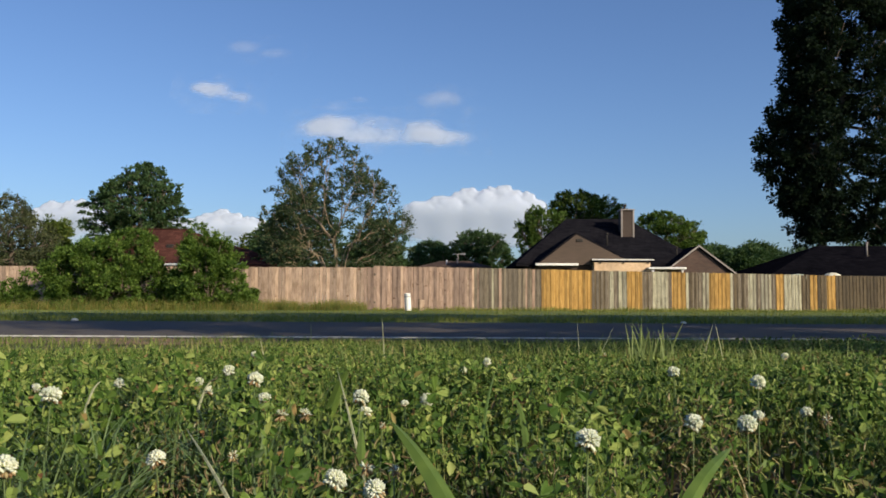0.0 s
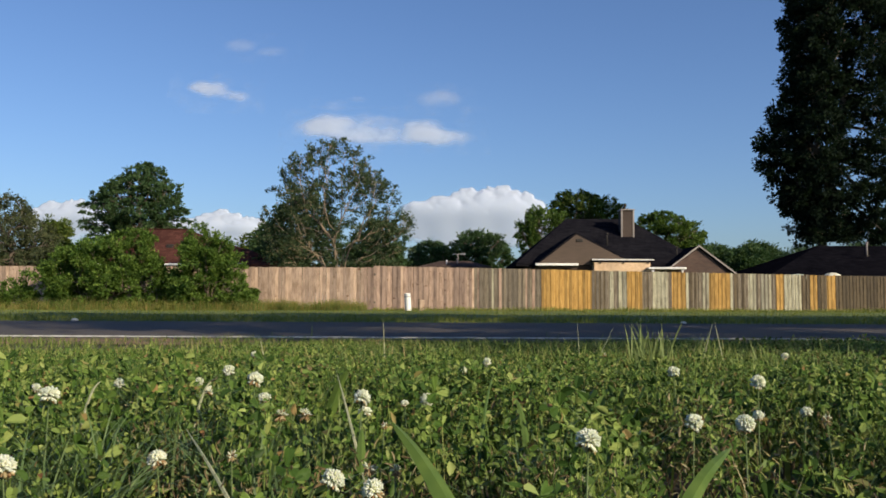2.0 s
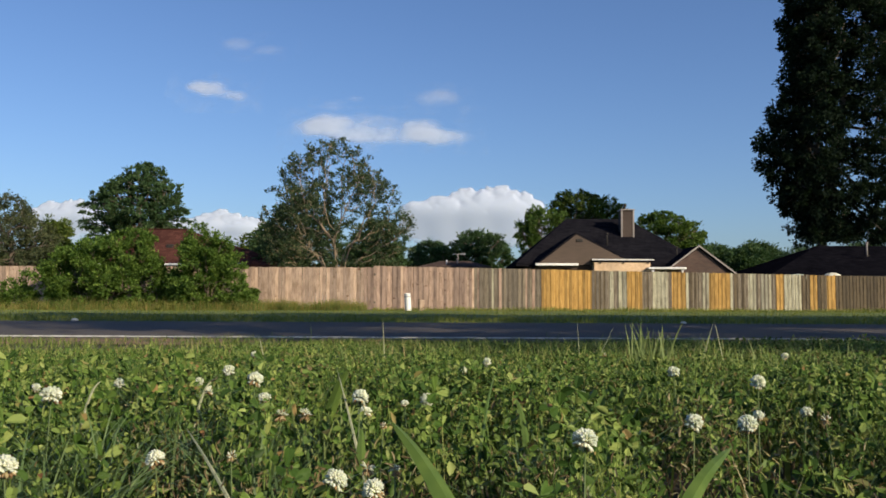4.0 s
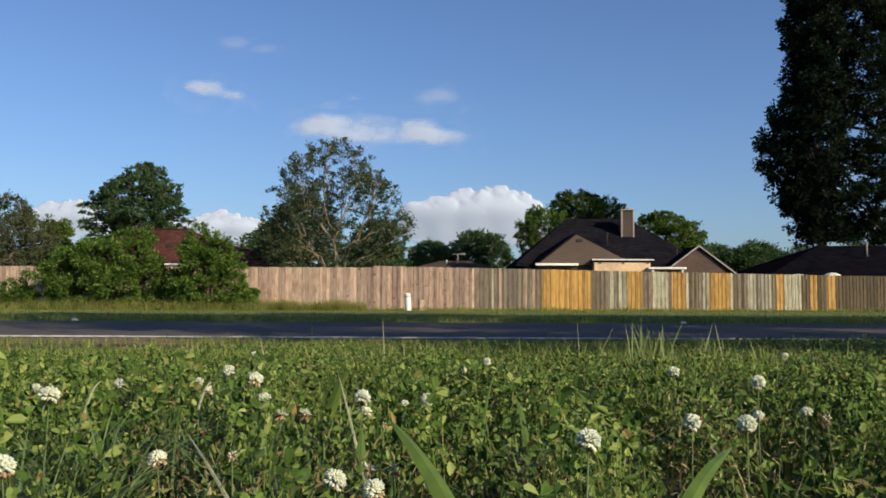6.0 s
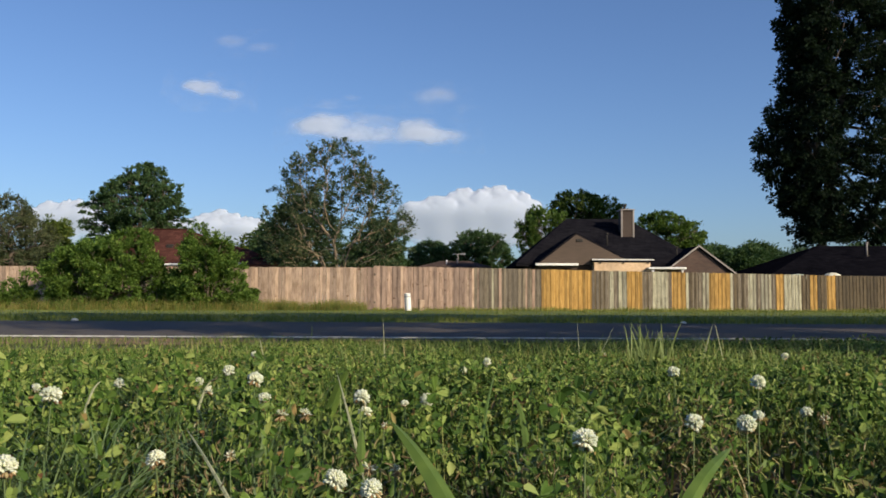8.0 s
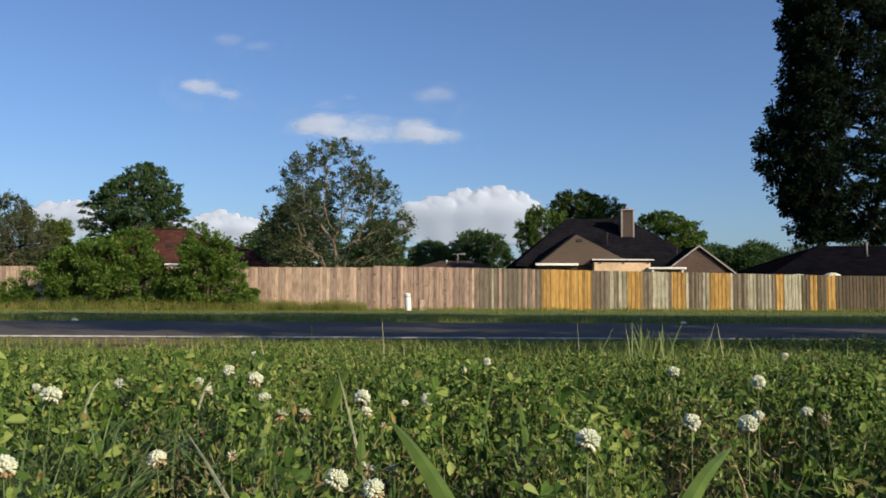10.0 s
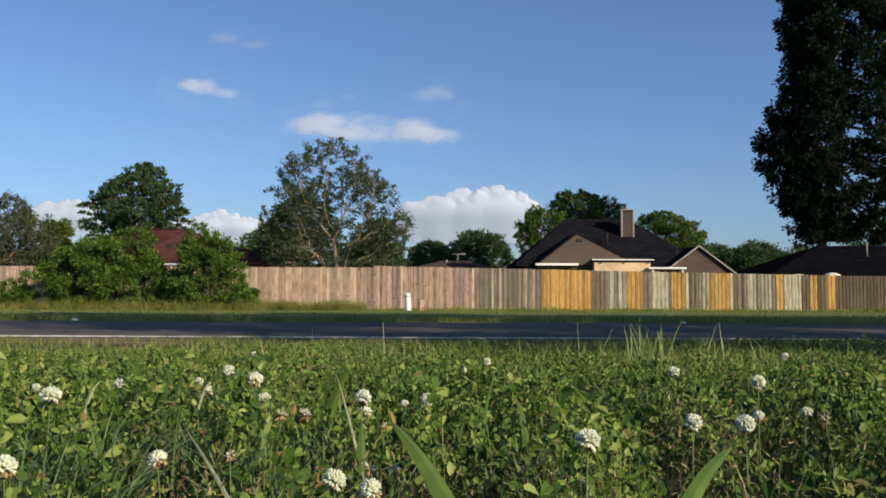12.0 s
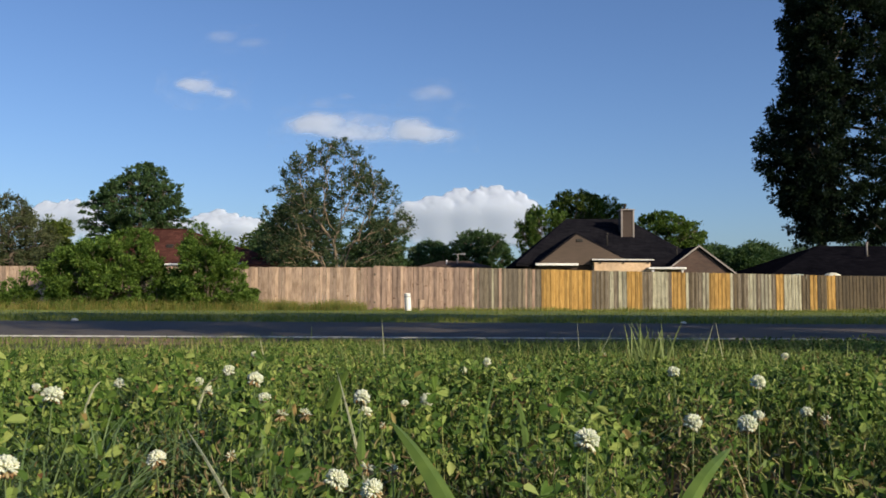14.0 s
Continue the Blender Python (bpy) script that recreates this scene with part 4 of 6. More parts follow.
OLIVE_CROWN = ((1.5, 2.7, 4.3, 5.5, 6.3, 7.1, 7.6), (3.2, 3.4, 3.5, 3.4, 3.2, 2.4, 1.4), (3.2, 3.7, 3.4, 2.1, 1.4, 0.7, 0.1))
forked_tree("olive-green tree with wide grey crown", (-29.8, 60, 0), straight_foot(4.0, 10), lumpy_crown(13, 1400, *OLIVE_CROWN, 2.6, 0.9, -0.05, 0.4),
            M_OLIVE, M_BARK, 13, step=0.3, reach=3.5, kill=0.3, tip=0.014, power=0.45, boughs=18, per=36, spread=0.4, size=0.17, sway=0.25, slim=0.5, droop=0.2)
grow_tree("rounded green tree in the distance", (-31.2, 70, 0), [((0, 0, 0), (0, 0, 5.0))], blob_lobes(5, 9, 0, 5.0, 0.8, 1.5, 0.7, 0.95), M_MIDLEAF, M_BARK, 14, clusters=40, per=40, spread=0.35, size=0.22)
# behind the thin tree and beside it
CEDAR_CROWN = ((0.8, 2.3, 3.1, 4.1, 4.9, 5.7, 6.5, 7.1), (1.8, 1.9, 2.1, 2.3, 1.75, 1.25, 0.5, 0.1), (2.6, 2.8, 2.9, 2.8, 2.5, 2.0, 1.1, 0.3))
forked_tree("dark evergreen tree with level boughs behind the fence", (-8.4, 50, 0), straight_foot(4.6, 12), crown_points(np.random.default_rng(6), 1500, *CEDAR_CROWN, 1.9, 0.2, 0.9, -0.3),
            M_DARKLEAF, M_BARK, 15, step=0.26, reach=3.0, kill=0.27, tip=0.012, power=0.45, boughs=16, per=36, spread=0.38, size=0.16, flat=0.35, sway=0.2, slim=0.45)
ROUND_CROWN = ((0.8, 2.2, 3.4, 4.3, 5.0, 5.5), (2.2, 2.3, 2.2, 1.8, 1.2, 0.5), (1.6, 1.75, 1.8, 1.7, 1.3, 0.7))
forked_tree("dark rounded tree behind the fence", (-4.15, 56, 0), straight_foot(3.4), crown_points(np.random.default_rng(7), 1000, *ROUND_CROWN, 1.8, 0.2, 0.9, -0.35),
            M_DARKLEAF, M_BARK, 16, step=0.28, reach=3.0, kill=0.28, tip=0.012, power=0.45, boughs=10, per=36, spread=0.38, size=0.18, flat=0.6, sway=0.2)
grow_tree("dark bushy tree behind the fence", (-11.2, 58, 0), [((0, 0, 0), (0, 0, 4.0))], blob_lobes(18, 10, 0, 3.4, 1.3, 1.5, 0.7, 1.0), M_DARKLEAF, M_BARK, 27, clusters=45, per=28, spread=0.35, size=0.2)
grow_tree("dark bushy tree behind the fence", (-12.6, 64, 0), [((0, 0, 0), (0, 0, 4.6))], blob_lobes(17, 8, 0, 4.1, 1.6, 1.3, 0.9, 1.3), M_MIDLEAF, M_BARK, 26, clusters=45, per=28, spread=0.35, size=0.23)
FAR_CROWNS = [(-1.35, 95, (3.0, 4.2, 5.2, 6.0, 6.7), (2.2, 2.4, 2.2, 1.9, 0.6), (2.4, 2.6, 2.4, 2.0, 0.8), M_DARKLEAF),
              (4.1, 95, (3.0, 4.2, 5.5, 6.5, 7.3, 7.95), (3.0, 3.4, 3.4, 3.2, 2.6, 1.2), (3.2, 3.5, 3.4, 2.8, 1.9, 0.7), M_DARKLEAF)]
for k, (x, y, heights, west, east, mat) in enumerate(FAR_CROWNS):
    forked_tree("dark green tree far behind the fence", (x, y, 0), straight_foot(3.8), crown_points(np.random.default_rng(20 + k), 900, heights, west, east, 2.6, 0.2, 0.7, -0.35), mat, M_BARK, 30 + k,
                step=0.4, reach=3.5, kill=0.36, tip=0.02, power=0.45, boughs=9, per=38, spread=0.5, size=0.25, group="far trees")
for k, (x, y, cz, rx, rz) in enumerate([(0.6, 101, 4.0, 2.2, 1.7), (-8, 100, 4.4, 3, 2)]):
    grow_tree("dark green tree far behind the fence", (x, y, 0), [((0, 0, 0), (0, 0, cz))], blob_lobes(20 + k, 9, 0, cz, rx, rz, 1.2, 1.6), M_DARKLEAF, M_BARK, 30 + k, clusters=26, per=36, spread=0.5, size=0.3, group="far trees", twigs=2)
# trees behind the black-roofed house
HOUSE_CROWNS = [(7.15, 66, (3.4, 4.2, 5.3, 6.2, 6.9, 7.4), (0.9, 1.1, 1.6, 1.4, 0.8, 0.3), (2.4, 2.6, 2.6, 2.6, 2.2, 1.4), M_GREENLEAF, 1.5, -0.25),
                (12.1, 77, (5.0, 6.6, 8.1, 8.9, 9.6, 10.1), (1.6, 2.0, 2.3, 2.5, 2.2, 1.5), (3.6, 3.8, 4.1, 3.7, 2.5, 1.2), M_MIDLEAF, 2.4, -0.3),
                (16.1, 64, (2.6, 3.9, 5.0, 5.8, 6.45, 6.9), (1.4, 1.7, 1.9, 1.9, 1.6, 0.6), (2.7, 3.0, 3.2, 2.8, 1.9, 0.6), M_GREENLEAF, 2.0, -0.35)]
for k, (x, y, heights, west, east, mat, depth, bare) in enumerate(HOUSE_CROWNS):
    forked_tree("leafy tree rising behind the black-roofed house", (x, y, 0), straight_foot(heights[1]), lumpy_crown(40 + k, 1000, heights, west, east, depth, 1.0, 0.2 + bare, 0.4), mat, M_BARK, 50 + k,
                step=0.3, reach=3.5, kill=0.3, tip=0.014, power=0.45, boughs=12, per=38, spread=0.4, size=0.19, flat=0.6, group="trees behind the house", sway=0.2)
for k in range(14):
    x, s = 33.0 + k * 2.4, (0.3, 0.0, 0.5, 0.2, 0.6, 0.2, -0.6, -0.7, -0.2, 0.1, 0.4, 0.5, 0.3, 0.6)[k]
    grow_tree("dark tree in the far tree line", (x, 114 + (k % 3) * 3, 0), [((0, 0, 0), (0, 0, 5))], blob_lobes(60 + k, 7, 0, 5.3 + s, 1.7, 2.2, 1.2, 1.7), M_DARKLEAF, M_BARK, 70 + k, clusters=22, per=34, spread=0.5, size=0.32, group="far tree line", twigs=2)
for k in range(8):
    x = -62 + k * 4.3
    grow_tree("dark tree in the far tree line", (x, 112 + (k % 2) * 4, 0), [((0, 0, 0), (0, 0, 4.5))], blob_lobes(160 + k, 7, 0, 4.2, 2.0, 1.8, 1.4, 1.8), M_DARKLEAF, M_BARK, 170 + k, clusters=22, per=34, spread=0.5, size=0.32, group="far tree line", twigs=2)

# the tall oak, its leaves darkened as if its near side lay in shade
OAK = [(-2.3, -1.5, 8.6, 1.93, 2.0, 1.71), (-3.6, -1.2, 10.6, 1.84, 2.0, 1.62), (-3.3, -1.0, 12.8, 1.75, 2.0, 1.53), (-2.4, -1.0, 15.0, 1.75, 2.0, 1.62), (-1.4, -0.5, 17.4, 1.66, 1.9, 1.62),
       (-1.5, -0.5, 19.7, 1.56, 1.9, 1.53), (-1.2, 0, 22.0, 1.66, 2.0, 1.53), (-0.7, 0.2, 24.2, 1.84, 2.0, 1.62), (-1.4, -1.2, 6.6, 1.47, 1.7, 1.26), (-0.6, -2.4, 7.4, 1.75, 1.8, 1.53),
       (-1.0, -3.0, 10.2, 2.02, 2.0, 1.8), (-0.9, -3.0, 13.4, 2.02, 2.0, 1.89), (-0.6, -2.8, 16.6, 2.02, 2.0, 1.89), (-0.3, -2.6, 19.8, 2.02, 2.0, 1.89), (0.2, -2.2, 23.0, 2.12, 2.0, 1.89),
       (2.2, -3.0, 8.2, 2.02, 1.9, 1.71), (2.4, -3.2, 11.4, 2.12, 2.0, 1.89), (2.6, -3.2, 14.8, 2.12, 2.0, 1.89), (2.8, -3.0, 18.2, 2.12, 2.0, 1.89), (2.8, -2.8, 21.6, 2.12, 2.0, 1.89),
       (5.4, -2.6, 9.5, 2.3, 2.1, 2.07), (5.7, -2.6, 13.4, 2.3, 2.1, 2.07), (5.7, -2.6, 17.4, 2.3, 2.1, 2.07), (5.4, -2.4, 21.4, 2.3, 2.1, 2.07), (1.0, 0.5, 25.6, 2.58, 2.4, 1.62),
       (4.2, 0.5, 24.8, 2.39, 2.4, 1.62), (1.0, 2.6, 12, 2.58, 2.0, 2.34), (2.0, 2.6, 17, 2.58, 2.0, 2.34), (1.4, 2.6, 21.5, 2.58, 2.0, 2.34), (8.2, -0.8, 11.5, 2.58, 2.4, 2.52),
       (8.4, -0.8, 16.5, 2.58, 2.4, 2.52), (8.0, -0.8, 21, 2.58, 2.4, 2.34), (4.4, -1.6, 6.6, 1.47, 1.5, 0.99), (1.6, -1.6, 6.3, 1.2, 1.4, 0.81)]
OAK += [(-1.6, -2.0, 5.4, 1.3, 1.3, 0.9), (0.3, -2.4, 5.6, 1.4, 1.3, 0.9), (2.4, -2.6, 5.5, 1.5, 1.3, 0.9), (4.2, -2.6, 5.3, 1.5, 1.3, 0.8), (-1.9, -1.0, 8.0, 1.8, 1.6, 1.5)]
grow_tree("tall oak tree with dense ragged crown, leaves darkened for shade", (28.75, 66, 0), [((0, 0, 0), (0.2, 0, 14)), ((0.1, 0.1, 6), (2.2, 0, 20)), ((0.1, 0.1, 7), (-1.6, 0, 19))],
          OAK, M_OAKSHADE, M_BARK, 21, clusters=21, per=60, spread=0.32, size=0.23, sway=0.6, hollow=0.3, trunk_radius=0.42, twigs=5, name="oak_tree")

# roadside trees out of view that throw their shade over the road
for k, (x, y) in enumerate([(9.0, 3.4), (16.0, 3.0), (23.0, 3.6), (30.0, 3.1), (37.5, 3.4)]):
    grow_tree("leafy roadside tree shading the road", (x, y, lawn_height(x, y)), [((0, 0, 0), (0.2, 0, 14))], blob_lobes(240 + k, 13 + 3 * min(k, 2), 0, 12.0, 3.0, 5.6, 1.0, 1.5) + ([(0, 0.5, 4.4, 1.9, 1.6, 1.2), (-1.8, 0.5, 5.2, 1.6, 1.6, 1.2), (1.8, 0.3, 4.8, 1.6, 1.6, 1.2), (-1.5, -1.5, 3.1, 1.5, 1.3, 0.9), (-0.3, -1.3, 3.5, 1.5, 1.3, 0.9), (1.4, -1.3, 3.2, 1.5, 1.3, 0.9)] if k < 3 else []), M_MIDLEAF, M_BARK, 250 + k, clusters=(15, 22, 24, 22, 20)[k], per=28, spread=0.5, size=0.26, group="roadside trees", twigs=2, trunk_radius=0.25)
# two unseen young trees, added only to shade the right of the lawn
for k, (x, y, cz, rx, rz, lobes) in enumerate([(6.6, -0.4, 3.1, 0.9, 1.0, 8), (8.9, -0.8, 3.1, 0.9, 1.0, 8)]):
    grow_tree("unseen young leafy tree added to shade the lawn", (x, y, lawn_height(x, y)), [((0, 0, 0), (0.1, 0, cz + 0.3 * rz))], blob_lobes(340 + k, lobes, 0, cz, rx, rz, 0.5 * rx + 0.05, 0.8 * rx + 0.08), M_MIDLEAF, M_BARK, 350 + k, clusters=22, per=26, spread=0.22, size=0.12, group="lawn trees", twigs=2, trunk_radius=0.07)


def shrub(label, base, crown, seed, goals=420, half=1.2, rise=0.7, boughs=16, depth=0.9, size=0.12):
    """Many arching shoots from one foot, leafy to the ground."""
    return forked_tree(label, base, fan_of_stems(seed, 9, half, rise), lumpy_crown(seed, goals, *crown, depth, 1.25, 0.08, 0.35), M_SHRUB, M_BARK, seed,
                       step=0.14, reach=1.8, kill=0.15, tip=0.005, power=0.42, boughs=boughs, per=36, spread=0.24, size=size, flat=0.8, category="shrub", name="shrub", sway=0.12, leafy=2, wander=0.25, slim=0.55, droop=0.15)


WIDE = ((0.15, 0.65, 1.55, 2.2, 2.8, 3.1, 3.35), (2.7, 2.95, 2.7, 1.9, 0.8, -0.8, -1.4), (2.6, 2.75, 2.8, 2.75, 2.6, 2.3, 1.7))
ROUND = ((0.12, 0.55, 1.1, 1.8, 2.45, 2.9, 3.4), (1.2, 1.45, 1.5, 1.5, 1.35, 1.05, 0.6), (1.7, 1.85, 1.85, 1.6, 1.2, 0.5, -0.4))
LOW = ((0.1, 0.5, 0.9, 1.2), (1.0, 1.2, 0.9, 0.3), (1.0, 1.3, 1.0, 0.2))
shrub("tall bushy green shrub before the fence", (-14.1, 35.2, 0), WIDE, 81, 2100, 1.9, 0.9, 22)
shrub("rounded leafy green shrub before the fence", (-9.42, 35.0, 0), ROUND, 82, 1500, 1.1, 0.9, 16)
shrub("low weedy shrub before the fence", (-17.5, 35.4, 0), LOW, 83, 420, 0.8, 0.4, 8, 0.6, 0.1)
shrub("low weedy shrub before the fence", (-11.3, 35.7, 0), ((0.1, 0.6, 1.2, 1.5), (0.4, 0.5, 0.5, 0.3), (0.5, 0.6, 0.5, 0.2)), 84, 260, 0.4, 0.5, 6, 0.4, 0.1)


# ---------- verge and lawn ----------
def scatter(rng, n, x0, x1, y0, y1):
    x, y = rng.uniform(x0, x1, n), rng.uniform(y0, y1, n)
    return x, y


def height_at(x, y):
    return np.array([lawn_height(a, b) for a, b in zip(x.tolist(), y.tolist())])


HOLLOWS = [(0.29, 1.1, 0.065), (-0.28, 0.8, 0.06), (0.33, 0.78, 0.06), (0.44, 1.22, 0.05), (0.0, 0.74, 0.045), (-0.31, 0.93, 0.06), (0.38, 0.93, 0.08), (0.27, 0.95, 0.05), (0.02, 0.88, 0.05), (-0.12, 0.95, 0.045), (0.33, 1.35, 0.06), (-0.2, 1.4, 0.06), (0.12, 1.25, 0.05)]


def mound(x, y):
    far = min(1, max(0, (y - 1.2) / 0.8))
    rise = 1 + (0.95 - 0.6 * far) * noise.noise(Vector((x * 4.3, y * 4.3, 7))) + (1.35 - 0.8 * far) * noise.noise(Vector((x * 9, y * 9, 2)))
    for hx, hy, r in HOLLOWS:
        rise *= 1 - 0.95 * math.exp(-(((x - hx) / r) ** 2 + ((y - hy) / (2.2 * r)) ** 2))
    return max(0.1, min(rise, 1.32)) * (1 - 0.38 * min(1, max(0, (y - 1.6) / 1.5))) * min(1, max(0.3, (y - 0.4) / 0.4))


def mounds(x, y):
    """How the sward rises and sinks in hummocks and hollows a hand wide."""
    return np.array([mound(p, q) for p, q in zip(x.tolist(), y.tolist())])


def grass_stuff(name, label, seed, n, x0, x1, y0, y1, h0, h1, w, lean, mat, patch=0.0, wedge=None, steps=2):
    rng = np.random.default_rng(seed)
    x, y = scatter(rng, n, x0, x1, y0, y1)
    if wedge:  # thinner where the lawn goes on to either side
        keep = (np.abs(x) < wedge * y + 0.25) | (rng.random(n) < 0.35)
        x, y = x[keep], y[keep]
    lump = np.array([noise.noise(Vector((a * 0.8, b * 0.8, seed))) for a, b in zip(x.tolist(), y.tolist())])
    if patch:
        keep = lump > rng.uniform(-patch, patch, len(x)) - 0.2
        x, y, lump = x[keep], y[keep], lump[keep]
    h = rng.uniform(h0, h1, len(x)) * (1 + 0.5 * lump)
    if wedge and y0 < 1.0:  # thin where the clover is thick and none in the hollows
        rise = mounds(x, y)
        keep = rng.random(len(x)) < np.where(rise < 0.7, 0.15, 1.0) * np.clip(y / 2.0, 0.35, 1.0)
        x, y, h = x[keep], y[keep], h[keep]
    if name == "slope_grass":  # cropped short towards the bare shoulder
        bare = np.clip((-x - 1.2) / 1.0, 0, 1) * np.clip((y - 5.0) / 2.0, 0, 1)
        h = h * (1 - 0.8 * bare)
        keep = (rng.random(len(x)) > 0.93 * bare * np.clip((y - 8.0) / 0.5, 0, 1) * np.clip(0.95 - 2.2 * np.maximum(0, lump), 0, 1))
        x, y, h = x[keep], y[keep], h[keep]
    base = np.stack([x, y, height_at(x, y) - 0.01], 1)
    ob = new(name, blade_mesh(name, rng, base, h, w * rng.uniform(0.6, 1.3, len(x)), rng.uniform(0.1, lean, len(x)), mat, steps))
    return tagged(ob, label, "grass", kind="stuff")


grass_stuff("verge_grass", "green grass verge between the road and the fence", 91, 36000, -22, 27, 18.3, 37.2, 0.04, 0.11, 0.013, 0.9, M_VERGE)
grass_stuff("verge_grass", "longer grass along the far edge of the road", 92, 16000, -18, 19, 18.25, 19.6, 0.06, 0.17, 0.012, 0.8, M_VERGE)
grass_stuff("fence_grass", "tall unmown grass at the foot of the fence", 93, 9000, -9.5, -3.2, 35.2, 37.3, 0.2, 0.55, 0.014, 0.6, M_DRYGRASS, 0.4)
grass_stuff("shrub_grass", "tall dry grass at the foot of the shrubs", 94, 9000, -18.5, -7.0, 33.4, 34.9, 0.12, 0.55, 0.016, 0.7, M_DRYGRASS, 0.7)
grass_stuff("fence_grass", "green grass at the foot of the fence", 95, 9000, -3, 27, 36.4, 37.4, 0.08, 0.25, 0.014, 0.7, M_VERGE)
grass_stuff("slope_grass", "grass on the slope down to the road", 96, 62000, -7.5, 7.5, 4.2, 9.7, 0.05, 0.11, 0.006, 0.9, M_GRASS, 0, 0.53)
grass_stuff("shoulder_weeds", "weedy tufts on the bare dirt beside the road", 111, 4000, -9, -1.0, 8.3, 9.78, 0.045, 0.12, 0.008, 0.9, M_GRASS, 0.3)
grass_stuff("lawn_grass", "fine grass blades among the clover of the lawn", 97, 70000, -3.2, 3.2, 0.45, 4.6, 0.05, 0.12, 0.0032, 1.0, M_GRASS, 0.5, 0.53, 3)
grass_stuff("lawn_grass", "mown grass of the lawn around", 98, 52000, -9, 9, -6, 4.6, 0.04, 0.1, 0.009, 1.0, M_GRASS, 0.5)
grass_stuff("lawn_grass", "mown grass of the lawn around", 102, 26000, -13, 13, 4.0, 9.6, 0.04, 0.1, 0.01, 1.0, M_GRASS, 0.4)
grass_stuff("lawn_grass", "taller grass standing above the clover", 99, 9000, -3.2, 3.2, 2.1, 4.2, 0.09, 0.155, 0.0042, 0.7, M_GRASS, 0.35, 0.53, 4)
grass_stuff("dry_thatch", "dry straw and dead stalks among the clover", 100, 32000, -3.0, 3.0, 0.45, 4.4, 0.04, 0.115, 0.0026, 1.5, M_THATCH, 0.35, 0.53, 3)


NEAR_FLOWERS = [(0.116, 0.7, 0.31, 21), (-0.056, 0.71, 0.268, 19), (-0.091, 0.75, 0.268, 21), (-0.393, 0.79, 0.27, 24), (-0.043, 0.79, 0.268, 12), (-0.067, 0.8, 0.268, 16),
                (-0.272, 0.84, 0.268, 19), (-0.206, 0.86, 0.268, 13), (0.329, 0.95, 0.289, 21), (-0.451, 1.01, 0.31, 24), (0.289, 1.01, 0.282, 21), (-0.072, 1.07, 0.268, 11)]
MID_FLOWERS = [(-0.099, 1.08, 0.301, 21), (0.499, 1.14, 0.268, 15), (-0.211, 1.15, 0.269, 21), (-0.182, 1.17, 0.268, 20), (0.425, 1.18, 0.268, 15), (-0.106, 1.2, 0.268, 19),
                (-0.261, 1.22, 0.31, 22), (0.506, 1.22, 0.268, 17), (0.447, 1.24, 0.307, 21), (-0.056, 1.3, 0.268, 13), (-0.024, 1.35, 0.269, 21), (-0.278, 1.37, 0.268, 20)]
FAR_FLOWERS = [(0.23, 1.44, 0.268, 13), (-0.359, 1.47, 0.302, 21), (-0.391, 1.47, 0.268, 17), (0.388, 1.47, 0.303, 21), (-0.7, 1.51, 0.268, 16), (-0.59, 1.6, 0.268, 19),
                (-0.456, 1.64, 0.268, 17), (0.045, 1.92, 0.268, 17), (0.102, 2.02, 0.28, 21), (-0.496, 2.31, 0.277, 21), (0.904, 2.31, 0.278, 21), (0.464, 2.5, 0.268, 16)]


def clear_of_flowers(at):
    """The flowers push through the leaves: which leaves do not crowd a head."""
    keep = np.ones(len(at), bool)
    for x, y, z, mm in NEAR_FLOWERS + MID_FLOWERS + FAR_FLOWERS:
        along = np.clip((y - at[:, 1]) / y, 0, 0.16)
        near = np.abs(at[:, 0] - x * (1 - along)) < mm * 0.0007
        keep &= ~(near & (at[:, 1] < y + 0.02) & (at[:, 1] > y * 0.86) & (at[:, 2] > z - 0.03))
    for c in ((-0.018, 0.75, 0.28), (0.2, 0.68, 0.272)):  # the two broad blades stand free towards the sun
        rel = at - np.array(c)
        t = np.clip(rel @ np.array(TO_SUN), -0.02, 0.2)
        keep &= np.linalg.norm(rel - t[:, None] * np.array(TO_SUN), axis=1) > 0.03
    return keep


def withered_leaves(seed):
    """Brown, shrivelled leaves and stalk ends in a few patches."""
    rng = np.random.default_rng(seed)
    at = []
    for x, y, n in ((0.1, 0.85, 420), (-0.1, 0.8, 420), (-0.04, 0.78, 260), (0.31, 1.0, 380), (-0.22, 0.84, 420), (-0.06, 0.92, 160), (0.36, 1.35, 200), (0.2, 1.6, 200), (-0.33, 1.1, 160), (0.55, 1.25, 160), (-0.5, 0.95, 120), (0.45, 0.9, 140), (0.42, 1.25, 160), (-0.45, 1.35, 120)):
        n = int(0.55 * n)
        p = np.stack([rng.normal(x, 0.035, n), rng.normal(y, 0.05, n)], 1)
        z = np.array([lawn_height(a, b) for a, b in p.tolist()]) + rng.uniform(0.04, 0.115, n)
        at.append(np.concatenate([p, z[:, None]], 1))
    at = np.concatenate(at)
    at = at[clear_of_flowers(at)]
    n = len(at)
    L = rng.uniform(0.006, 0.014, n)
    return leaf_mesh("withered_leaves", rng, at, rng.normal(size=(n, 3)) * 0.8 + np.array([0, 0, 0.8]), L, L * rng.uniform(0.08, 0.26, n), M_THATCH, 0.5, True)


